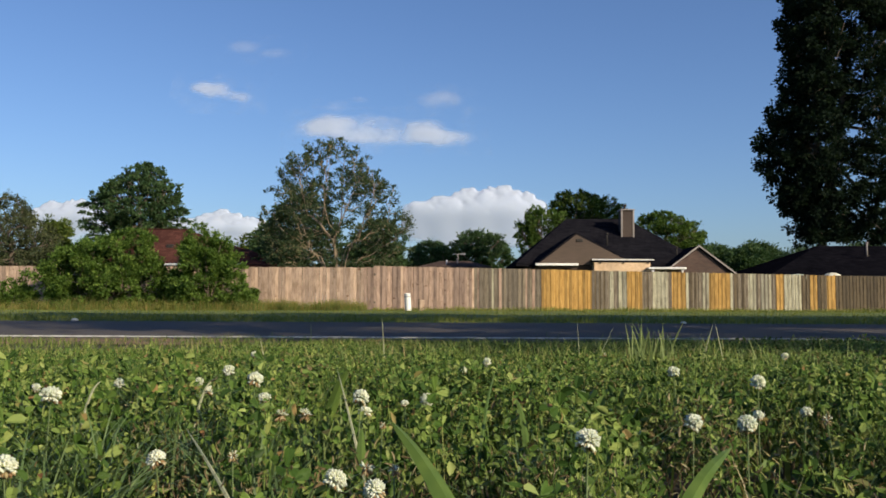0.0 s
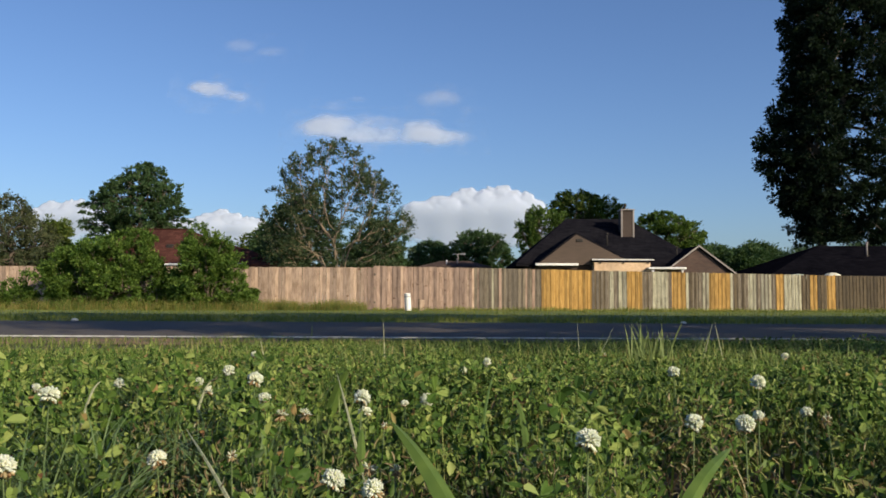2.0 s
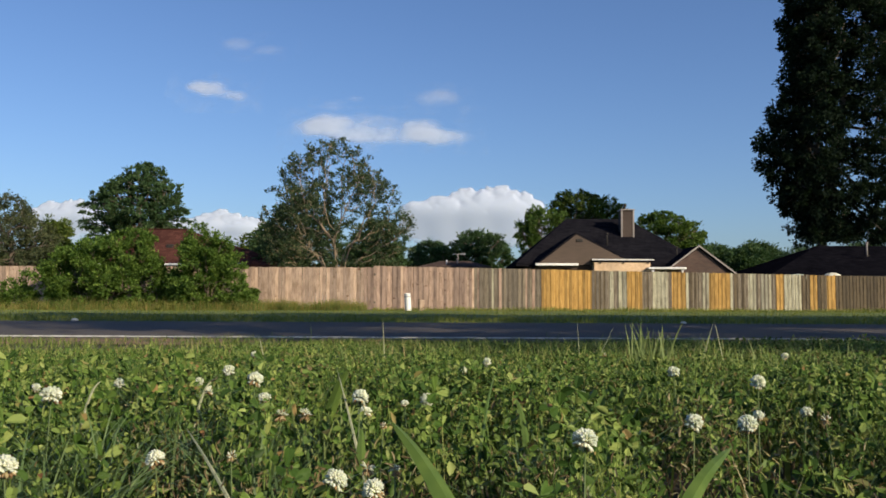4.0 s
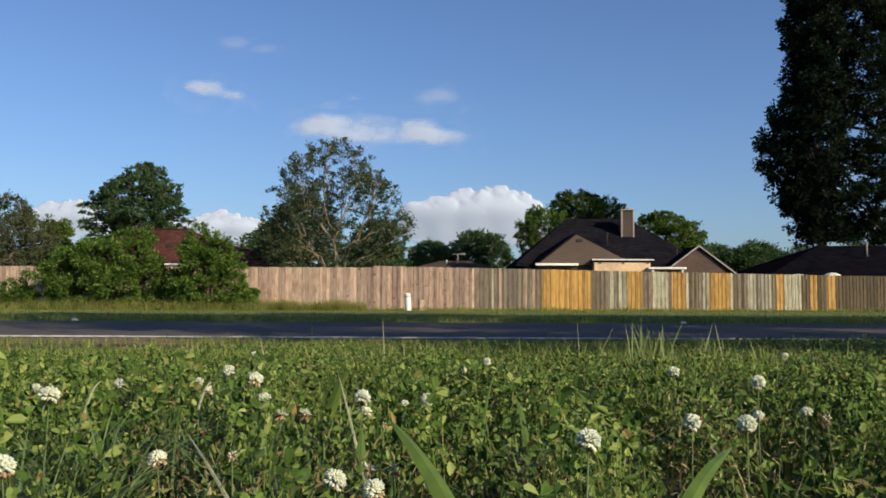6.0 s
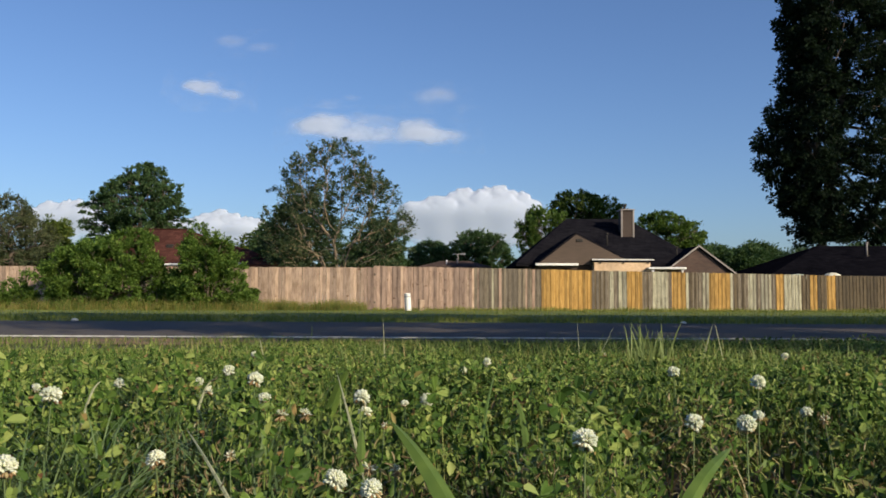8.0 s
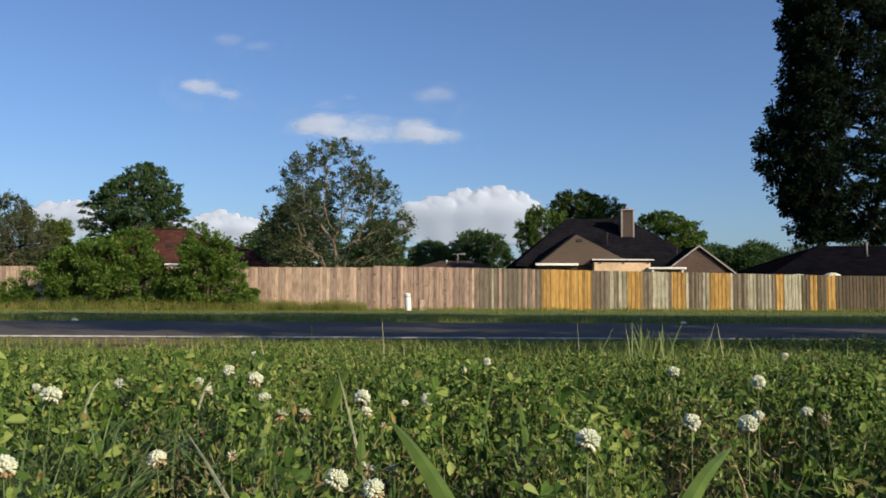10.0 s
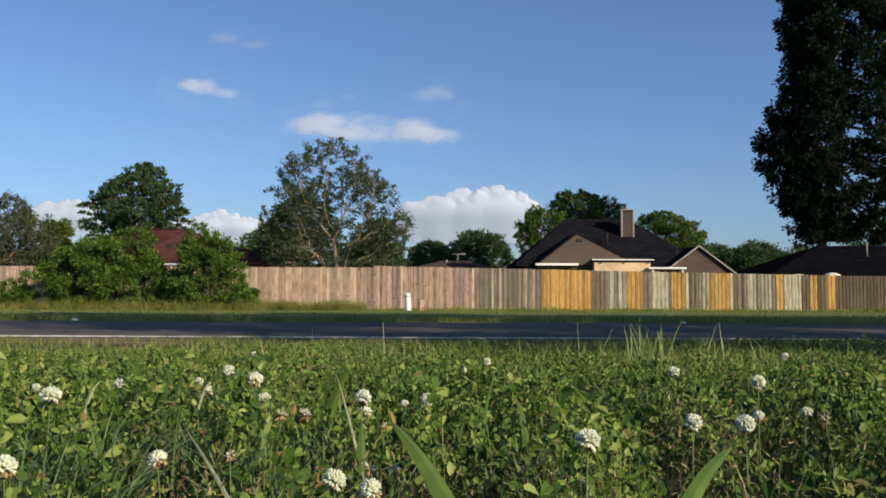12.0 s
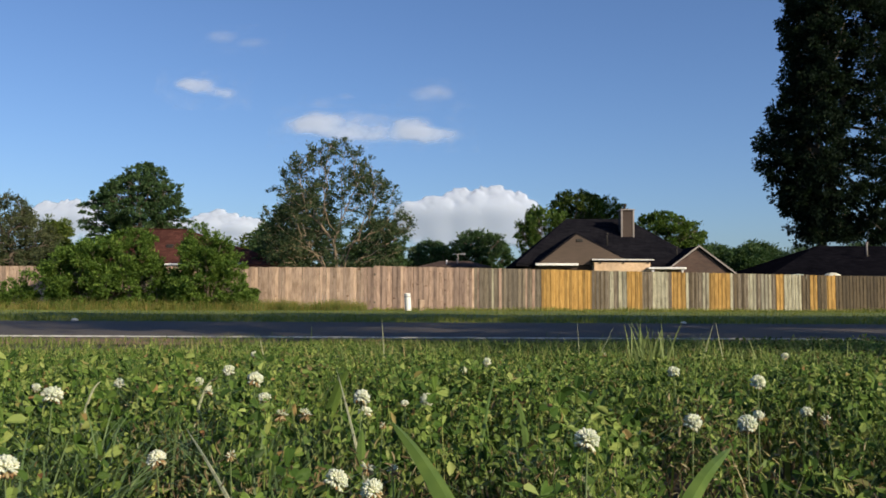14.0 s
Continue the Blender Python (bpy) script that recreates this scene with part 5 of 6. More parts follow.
def near_grass(seed, n, x0, x1, y0, y1, tall=1.0):
    """Longer soft grass arching through the clover."""
    rng = np.random.default_rng(seed)
    x, y = scatter(rng, n, x0, x1, y0, y1)
    lump = np.array([noise.noise(Vector((a * 6, b * 6, 5))) for a, b in zip(x.tolist(), y.tolist())])
    keep = (lump > -0.1) & (mounds(x, y) > 0.75)
    x, y = x[keep], y[keep]
    base = np.stack([x, y, height_at(x, y) - 0.01], 1)
    base = base[clear_of_flowers(base + np.array([0, 0, 0.11]))]
    m = len(base)
    return blade_mesh("soft_grass", rng, base, rng.uniform(0.07, 0.145, m) * tall, rng.uniform(0.0022, 0.0042, m) * tall, rng.uniform(0.3, 1.1, m), M_BLUEGRASS, 5)


def loose_edge(x, y, wide):
    """The thick sward ends in an uneven edge to either side."""
    inner = 0.53 * y + 0.12
    fray = np.array([0.5 + 0.9 * noise.noise(Vector((a * 2.6, b * 2.6, 4))) for a, b in zip(x.tolist(), y.tolist())])
    return np.abs(x) < inner + (wide - inner) * fray


def weed_leaves(seed, n, y0, y1, zlo, zhi, size):
    """Small pointed leaves of weeds and folded clover, every way up."""
    rng = np.random.default_rng(seed)
    x, y = scatter(rng, n, -0.62 * y1 - 0.2, 0.62 * y1 + 0.2, y0, y1)
    keep = loose_edge(x, y, 0.62 * y1 + 0.2)
    x, y, n = x[keep], y[keep], int(keep.sum())
    rise = mounds(x, y)
    at = np.stack([x, y, height_at(x, y) + rng.uniform(zlo, zhi, n) * rise], 1)
    at = at[clear_of_flowers(at) & ((rise > 0.4) | (rng.random(n) < 0.12))]
    n = len(at)
    axis = rng.normal(size=(n, 3)) * 0.8 + np.array([0.1, -0.1, 0.45])
    L = size * rng.uniform(0.5, 1.5, n)
    return leaf_mesh("weed_leaves", rng, at, axis, L, L * rng.uniform(0.25, 0.7, n), M_WEED, 0.3, y0 < 1.0)


def clover_leaves(seed, n, y0, y1, zlo, zhi, size, mat, half=None):
    """Three heart-shaped leaflets on a thin stalk, each clover leaf facing its own way."""
    rng = np.random.default_rng(seed)
    wide = half or 0.62 * y1 + 0.2
    x, y = scatter(rng, n, -wide, wide, y0, y1)
    if half:  # the looser clover to either side and behind, thinning out in patches
        far = np.hypot(x, y - 1.5) / half
        patch = np.array([noise.noise(Vector((a * 1.3, b * 1.3, 8))) for a, b in zip(x.tolist(), y.tolist())])
        keep = ((np.abs(x) > 0.6 * y + 0.15) | (y < 0.4)) & (patch + 0.5 > far) & (np.hypot(x, y) > 0.2)
    else:
        keep = loose_edge(x, y, wide)
    x, y = x[keep], y[keep]
    n = len(x)
    rise = mounds(x, y)
    z = height_at(x, y) + rng.uniform(zlo, zhi, n) * rise
    c = np.stack([x, y, z], 1)
    c = c[clear_of_flowers(c) & ((rise > 0.4) | (rng.random(n) < 0.12) | (y < 0.45))]
    x, y, n = c[:, 0], c[:, 1], len(c)
    up = unit(np.array([0.5, -0.8, 0.9]) + rng.normal(size=(n, 3)) * 0.65)  # the leaves turn to the sun
    e1 = unit(np.cross(up, rng.normal(size=(n, 3))))
    e2 = np.cross(up, e1)
    s = size * (0.6 + 0.85 * rng.random(n) ** 2)
    outline = [(0.0, 0.0, 0.0), (0.45, 0.30, 0.16), (0.85, 0.34, 0.18), (1.04, 0.17, 0.07), (0.96, 0.0, -0.06), (1.04, -0.17, 0.07), (0.85, -0.34, 0.18), (0.45, -0.30, 0.16)]
    sides = [(0, 1, 2, 4), (2, 3, 4), (0, 4, 6, 7), (4, 5, 6)]
    if y0 > 1.0 or half:  # simpler farther off
        outline, sides = [(0.0, 0.0, 0.0), (0.7, 0.4, 0.2), (1.0, 0.0, -0.05), (0.7, -0.4, 0.2)], [(0, 1, 2), (0, 2, 3)]
    V, count = [], len(outline)
    for k in range(3):
        a = k * 2.0944
        f = e1 * math.cos(a) + e2 * math.sin(a)
        g = np.cross(up, f)
        dip = rng.normal(0.05, 0.4, n)[:, None]
        for u, v, w in outline:
            V.append(c + (f * (u + 0.05) + g * v + up * (w + dip * u * u)) * s[:, None])
    V = np.stack(V, 1).reshape(-1, 3)
    b = np.arange(n * 3)[:, None] * count
    F = sum(((b + np.array([f])).tolist() for f in sides), [])
    # stalks
    foot = c * np.array([1, 1, 0]) + np.stack([rng.normal(0, 0.024, n), rng.normal(0, 0.024, n), height_at(x, y)], 1)
    w = np.stack([np.full(n, 0.0005), np.zeros(n), np.zeros(n)], 1)
    k0 = len(V)
    S = np.stack([foot - w, foot + w, c + w, c - w], 1).reshape(-1, 3)
    q = k0 + np.arange(n)[:, None] * 4
    F += (q + np.array([[0, 1, 2, 3]])).tolist()
    return mesh_of("clover_leaves", np.concatenate([V, S]), F, mat)


for k, (n, y0, y1, lo, hi, size) in enumerate([(7600, 0.45, 1.6, 0.03, 0.13, 0.0118), (24000, 1.5, 3.0, 0.045, 0.12, 0.0095), (14000, 2.9, 4.6, 0.04, 0.11, 0.012)]):
    tagged(new("clover_leaves", clover_leaves(200 + k, n, y0, y1, lo, hi, size, M_CLOVER)), "dense green clover leaves covering the lawn", "clover", kind="stuff")


tagged(new("clover_leaves", clover_leaves(209, 60000, -3.0, 5.0, 0.03, 0.1, 0.014, M_CLOVER, 4.2)), "looser green clover leaves spreading over the lawn around", "clover", kind="stuff")

for k, (n, y0, y1, lo, hi, size) in enumerate([(15500, 0.45, 1.6, 0.03, 0.125, 0.0125), (48000, 1.5, 3.0, 0.04, 0.12, 0.012), (26000, 2.9, 4.6, 0.03, 0.11, 0.0145)]):
    tagged(new("weed_leaves", weed_leaves(220 + k, n, y0, y1, lo, hi, size)), "small pointed weed leaves mixed among the clover", "weeds", kind="stuff")


for k, (n, x0, x1, y0, y1, tall) in enumerate([(3800, -0.62, -0.15, 0.5, 1.2, 1.3), (1900, -0.2, 0.6, 0.55, 1.3, 1.15), (3400, -1.1, -0.2, 1.2, 2.2, 1.25), (2400, 0.1, 1.3, 1.3, 2.4, 1.15)]):
    tagged(new("soft_grass", near_grass(270 + k, n, x0, x1, y0, y1, tall)), "soft blue-green grass blades arching through the clover", "grass", kind="stuff")


tagged(new("withered_leaves", withered_leaves(290)), "brown shrivelled leaves in the clover", "dead leaves", kind="stuff")


def clover_heads():
    """A few round flower heads of many slim florets, to share among the flowers."""
    heads = []
    for v in range(5):
        rng = np.random.default_rng(300 + v)
        V, F = [], []
        old_v, old_f = [], []
        n = 126
        for i in range(n):
            h = 1 - 1.75 * (i + 0.5) / n
            a = i * 2.39996 + rng.normal(0, 0.12)
            r = math.sqrt(max(0, 1 - h * h))
            d = np.array([r * math.cos(a), r * math.sin(a), h * 0.85 + 0.1])
            d = d / np.linalg.norm(d)
            if h < -0.45:
                d = d * 0.9 + np.array([0, 0, -0.35])
            length = rng.uniform(0.84, 1.06)
            t1 = np.cross(d, [0.3, 0.5, 0.8]); t1 /= np.linalg.norm(t1)
            t2 = np.cross(d, t1)
            ring, tip_w = [], rng.uniform(0.13, 0.2)
            pts = []
            for s, w in ((0.25, 0.05), (0.72, tip_w), (0.95, tip_w * 0.75), (1.04, 0.03)):
                for q in range(4):
                    aa = q * math.pi / 2 + a
                    pts.append(d * s * length + (t1 * math.cos(aa) + t2 * math.sin(aa) * 0.75) * w)
            tv, tf = (old_v, old_f) if (h < -0.5 and v % 2) or h < -0.68 else (V, F)
            k0 = len(tv)
            tv.extend([tuple(p) for p in pts])
            for s in range(3):
                for q in range(4):
                    tf.append((k0 + s * 4 + q, k0 + s * 4 + (q + 1) % 4, k0 + s * 4 + 4 + (q + 1) % 4, k0 + s * 4 + 4 + q))
            tf.append((k0 + 12, k0 + 13, k0 + 14, k0 + 15))
        heads.append((mesh_of("flower_head", V, F, M_PETAL, True), mesh_of("withered_skirt", old_v, old_f, M_PETALOLD, True)))
    return heads


def withered_heads():
    """Flower heads past their prime: ragged, few florets left white, the rest brown and hanging."""
    heads = []
    for v in range(3):
        rng = np.random.default_rng(330 + v)
        sets = {True: ([], []), False: ([], [])}
        for i in range(58):
            d = rng.normal(size=3) * np.array([1, 1, 0.7]) + np.array([0, 0, 0.15])
            d = d / np.linalg.norm(d)
            V, F = sets[bool(d[2] > 0.05 and rng.random() < 0.75)]
            if d[2] < 0:
                d = d * 0.8 + np.array([0, 0, -0.4])
            t1 = np.cross(d, [0.3, 0.5, 0.8]); t1 /= np.linalg.norm(t1)
            t2, length, w = np.cross(d, t1), rng.uniform(0.5, 1.15), rng.uniform(0.08, 0.17)
            k0 = len(V)
            for s, f in ((0.2, 0.4), (0.7, 1.0), (1.0, 0.3)):
                for q in range(3):
                    V.append(tuple(d * s * length + (t1 * math.cos(q * 2.094) + t2 * math.sin(q * 2.094)) * w * f))
            F += [(k0 + 3 * a + q, k0 + 3 * a + (q + 1) % 3, k0 + 3 * a + 3 + (q + 1) % 3, k0 + 3 * a + 3 + q) for a in (0, 1) for q in range(3)]
        heads.append((mesh_of("flower_head", *sets[True], M_PETAL, True), mesh_of("withered_skirt", *sets[False], M_PETALOLD, True)))
    return heads


HEADS = clover_heads()
OLD_HEADS = withered_heads()
WITHERED = (4, 5, 7, 11, 13, 14, 15, 35)

def clover_flower(i, x, y, z, mm):
    """A stalk that carries a round head; the head's middle is at z."""
    rng = np.random.default_rng(400 + i)
    g = lawn_height(x, y)
    f = thing("clover_flower", (x, y, g - 0.01), "withering clover flower head with brown florets in the lawn" if i in WITHERED else "white clover flower head on a green stalk in the lawn", "flower", "clover flowers")
    h = z - g + 0.01
    bend = (rng.normal(0, 0.012), rng.normal(0, 0.012))
    pts = [(bend[0], bend[1], 0), (bend[0] * 0.4, bend[1] * 0.4, h * 0.5), (0, 0, h - mm * 0.0002)]
    part("stalk", tubes("stalk", [(pts, [0.001, 0.0009, 0.0008])], M_STEM, 5), M_STEM, f)
    fresh, old = OLD_HEADS[i % len(OLD_HEADS)] if i in WITHERED else HEADS[i % len(HEADS)]
    r = mm * 0.0005
    m = Matrix.Translation((0, 0, h)) @ pose(0, 0, 0, rng.normal(0, 16), rng.normal(0, 16), rng.uniform(0, 360)) @ Matrix.Diagonal((r, r, r * rng.uniform(0.85, 1.0), 1))
    part("flower_head", fresh, M_PETAL, f, at=m)
    part("withered_skirt", old, M_PETALOLD, f, "browned lower florets", at=m)
    return f


FLOWERS = [clover_flower(i, *row) for i, row in enumerate(NEAR_FLOWERS + MID_FLOWERS + FAR_FLOWERS)]


def broad_blade(label, foot, tip, width, mat, arch=0.02, name="tall_grass", category="grass", group="tall grass"):
    """One broad grass blade with a keel, arching from foot to tip."""
    foot, tip = Vector(foot), Vector(tip)
    b = thing(name, foot, label, category, group)
    d = tip - foot
    side = d.cross(Vector((0.35, -0.7, 0.6))).normalized()
    nrm = side.cross(d).normalized()
    V, F, steps = [], [], 8
    for i in range(steps + 1):
        t = i / steps
        c = d * t + Vector((0, 0, arch * math.sin(math.pi * t)))
        w = width / 2 * (1 - t) ** 0.55 * min(1, 0.45 + 2.2 * t)
        V += [tuple(c - side * w), tuple(c + nrm * w * 0.35), tuple(c + side * w), tuple(c + nrm * (w * 0.35 + 0.0004))]
    for i in range(steps):
        a = i * 4
        for p, q in ((0, 1), (1, 2), (2, 3), (3, 0)):
            F.append((a + p, a + q, a + 4 + q, a + 4 + p))
    part("blade", mesh_of("blade", V, F, mat, False), mat, b)
    return b


BLADES = [
    broad_blade("broad green grass blade leaning over the clover", (0.034, 0.70, 0.2), (-0.048, 0.80, 0.312), 0.025, M_BLADE, 0.012),
    broad_blade("broad pale green grass blade leaning over the clover", (0.135, 0.60, 0.205), (0.246, 0.745, 0.298), 0.019, M_BLADE, 0.02),
    broad_blade("upright green grass blade in the clover", (0.11, 1.1, 0.2), (0.094, 1.12, 0.296), 0.013, M_BLADE),
    broad_blade("long thin grass blade leaning over the clover", (-0.085, 0.98, 0.215), (-0.139, 1.14, 0.332), 0.0045, M_PALEBLADE, 0.004),
    broad_blade("long dark grass blade leaning over the clover", (0.04, 1.05, 0.2), (0.075, 1.25, 0.318), 0.006, M_BLADE),
    broad_blade("pale dry stalk lying across the clover", (-0.165, 0.76, 0.215), (-0.27, 0.92, 0.288), 0.005, M_PALEBLADE, 0.004),
    broad_blade("tall thin grass stalk above the lawn", (-0.195, 3.0, 0.15), (-0.208, 3.0, 0.372), 0.0048, M_PALEBLADE, 0),
    broad_blade("tall bent grass blade above the lawn", (0.845, 2.9, 0.16), (0.868, 2.8, 0.358), 0.011, M_PALEBLADE, 0),
    broad_blade("tall bent grass blade above the lawn", (0.945, 2.9, 0.16), (0.872, 2.8, 0.358), 0.010, M_PALEBLADE, 0),
    broad_blade("thin grass stalk above the lawn", (-0.42, 2.8, 0.15), (-0.42, 2.8, 0.35), 0.004, M_BLADE, 0),
    broad_blade("thin dry stalk above the lawn", (-0.6, 3.0, 0.17), (-0.63, 3.0, 0.3), 0.006, M_PALEBLADE, 0),
    broad_blade("small oval leaf standing in the clover", (-0.088, 0.95, 0.235), (-0.088, 0.96, 0.282), 0.015, M_BLADE, 0, name="oval_leaf", category="leaf"),
    broad_blade("dry bent stalk in the clover", (-0.37, 1.3, 0.22), (-0.345, 1.32, 0.3), 0.005, M_PALEBLADE),
    broad_blade("dry bent stalk in the clover", (-0.53, 1.28, 0.22), (-0.505, 1.3, 0.3), 0.005, M_PALEBLADE),
    broad_blade("thin grass stalk above the lawn", (0.475, 3.0, 0.15), (0.462, 3.0, 0.363), 0.0038, M_PALEBLADE, 0),
    broad_blade("thin grass stalk leaning above the lawn", (0.5, 3.0, 0.15), (0.59, 3.0, 0.338), 0.0038, M_PALEBLADE, 0),
    broad_blade("broad dark leaf above the clover", (-0.2, 1.5, 0.2), (-0.16, 1.48, 0.305), 0.024, M_BLADE, 0.01, name="oval_leaf", category="leaf"),
]


def grass_tuft(label, x, y, z0, n, spread, h0, h1, seed, width=0.006):
    """A tuft of upright blades, each a mesh of its own."""
    rng = random.Random(seed)
    t = thing("grass_tuft", (x, y, z0), label, "grass tuft", "grass tufts")
    for k in range(n):
        h = rng.uniform(h0, h1)
        bx, by = rng.gauss(0, spread), rng.gauss(0, spread)
        lx, ly = bx * 0.3 + rng.gauss(0, 0.11) * h, rng.gauss(0, 0.11) * h
        V, F = [], []
        a = rng.uniform(-0.6, 0.6)
        for i in range(6):
            s = i / 5
            w = width / 2 * (1 - s) ** 0.6 + 0.0003
            c = (bx + lx * s * s, by + ly * s * s, h * s * (1 - 0.08 * s))
            V += [(c[0] - w * math.cos(a), c[1] - w * math.sin(a), c[2]), (c[0], c[1] - w * 0.3, c[2]), (c[0] + w * math.cos(a), c[1] + w * math.sin(a), c[2])]
        for i in range(5):
            F += [(i * 3, i * 3 + 1, i * 3 + 4, i * 3 + 3), (i * 3 + 1, i * 3 + 2, i * 3 + 5, i * 3 + 4)]
        part("blade", mesh_of("blade", V, F, M_TUFT, True), M_TUFT, t)
    return t


TUFTS = [grass_tuft("tuft of tall upright grass above the clover", 0.64, 2.75, 0.14, 46, 0.036, 0.13, 0.25, 1, 0.006),
         grass_tuft("tuft of upright grass above the clover", 0.83, 2.9, 0.14, 18, 0.06, 0.11, 0.185, 2, 0.005),
         grass_tuft("tuft of upright grass above the clover", 1.06, 2.6, 0.14, 26, 0.1, 0.1, 0.165, 3, 0.0045),
         grass_tuft("tuft of upright grass above the clover", 1.4, 3.0, 0.14, 26, 0.12, 0.1, 0.165, 4, 0.0045),
         grass_tuft("tuft of upright grass above the clover", 0.72, 2.5, 0.14, 24, 0.06, 0.09, 0.155, 11, 0.005),
         grass_tuft("tuft of dark upright grass above the clover", 0.97, 2.65, 0.14, 20, 0.035, 0.1, 0.185, 12, 0.006),
         grass_tuft("tuft of upright grass above the clover", 0.45, 3.0, 0.14, 18, 0.08, 0.1, 0.16, 13, 0.0045),
         grass_tuft("tuft of dark grass among the clover", -0.155, 1.15, 0.14, 26, 0.03, 0.1, 0.175, 5, 0.005),
         grass_tuft("tuft of grass among the clover", -0.24, 3.1, 0.14, 22, 0.1, 0.1, 0.165, 6, 0.005),
         grass_tuft("tuft of grass among the clover", 0.2, 1.5, 0.14, 9, 0.03, 0.08, 0.13, 7, 0.004),
         grass_tuft("tuft of grass among the clover", -0.42, 0.85, 0.13, 14, 0.03, 0.08, 0.13, 8, 0.004)]


# ---------- clouds ----------
def cloud(label, x0, x1, z0, z1, y, puffs, mat, bulge, seed, rough=0.5, name="cloud", cell=0.012, flatten=0.0, lean=0.5):
    """A heap of cloud whose face billows towards the viewer. puffs: (u, v, ru, rv, weight) in parts of its width and height."""
    w, h = x1 - x0, z1 - z0
    nx, nz = 84, 44
    V, depth = [], []
    for j in range(nz + 1):
        for i in range(nx + 1):
            u, v = i / nx, j / nz
            p = Vector((u * w, 0, v * h)) * cell + Vector((seed * 7.3, seed * 3.1, 0))
            warp = noise.fractal(p, 1.0, 2.1, 4)
            lump = noise.fractal(p * 0.8 + Vector((3, 9, 1)), 1.2, 2.0, 3)
            d = 0.0
            for pu, pv, ru, rv, wt in puffs:
                q = ((u - pu + 0.03 * lump) / ru) ** 2 + ((v - pv + 0.05 * warp) / rv) ** 2
                d = d + (wt * (1 - q) ** 1.2 if q < 1 else 0.0) * (1 - 0.5 * min(1, d))
            edge = min(u, 1 - u, v * 0.8, (1 - v)) * 8
            d = (d + rough * warp * (0.25 + 0.6 * d)) * min(1, max(0, edge))
            if flatten:  # cauliflower heads
                c1 = 1 - noise.voronoi(p * 1.6 + Vector((0.3 * warp, 0, 0.3 * warp)))[0][0]
                c2 = 1 - noise.voronoi(p * 3.7 + Vector((0.3 * warp, 5, 0.2 * warp)))[0][0]
                d += 0.24 * (c1 - 0.55) * min(1, 2 * d) + 0.07 * (c2 - 0.55) * min(1, 2 * d)
            if v < flatten:
                d *= max(0.0, v / flatten) ** 1.3
            V.append(((u - 0.5) * w, lean * v * h - bulge * (max(0.0, d) ** 0.9) * (1 + 0.25 * lump), (v - 0.5) * h))
            depth.append(d)
    n = nx + 1
    F = [(j * n + i, j * n + i + 1, (j + 1) * n + i + 1, (j + 1) * n + i) for j in range(nz) for i in range(nx)]
    me = mesh_of(name, V, F, mat, True)
    me.attributes.new("depth", "FLOAT", "POINT").data.foreach_set("value", depth)
    ob = new(name, me)
    ob.matrix_basis = Matrix.Translation(((x0 + x1) / 2, y, (z0 + z1) / 2))
    return tagged(ob, label, "cloud", kind="structure")


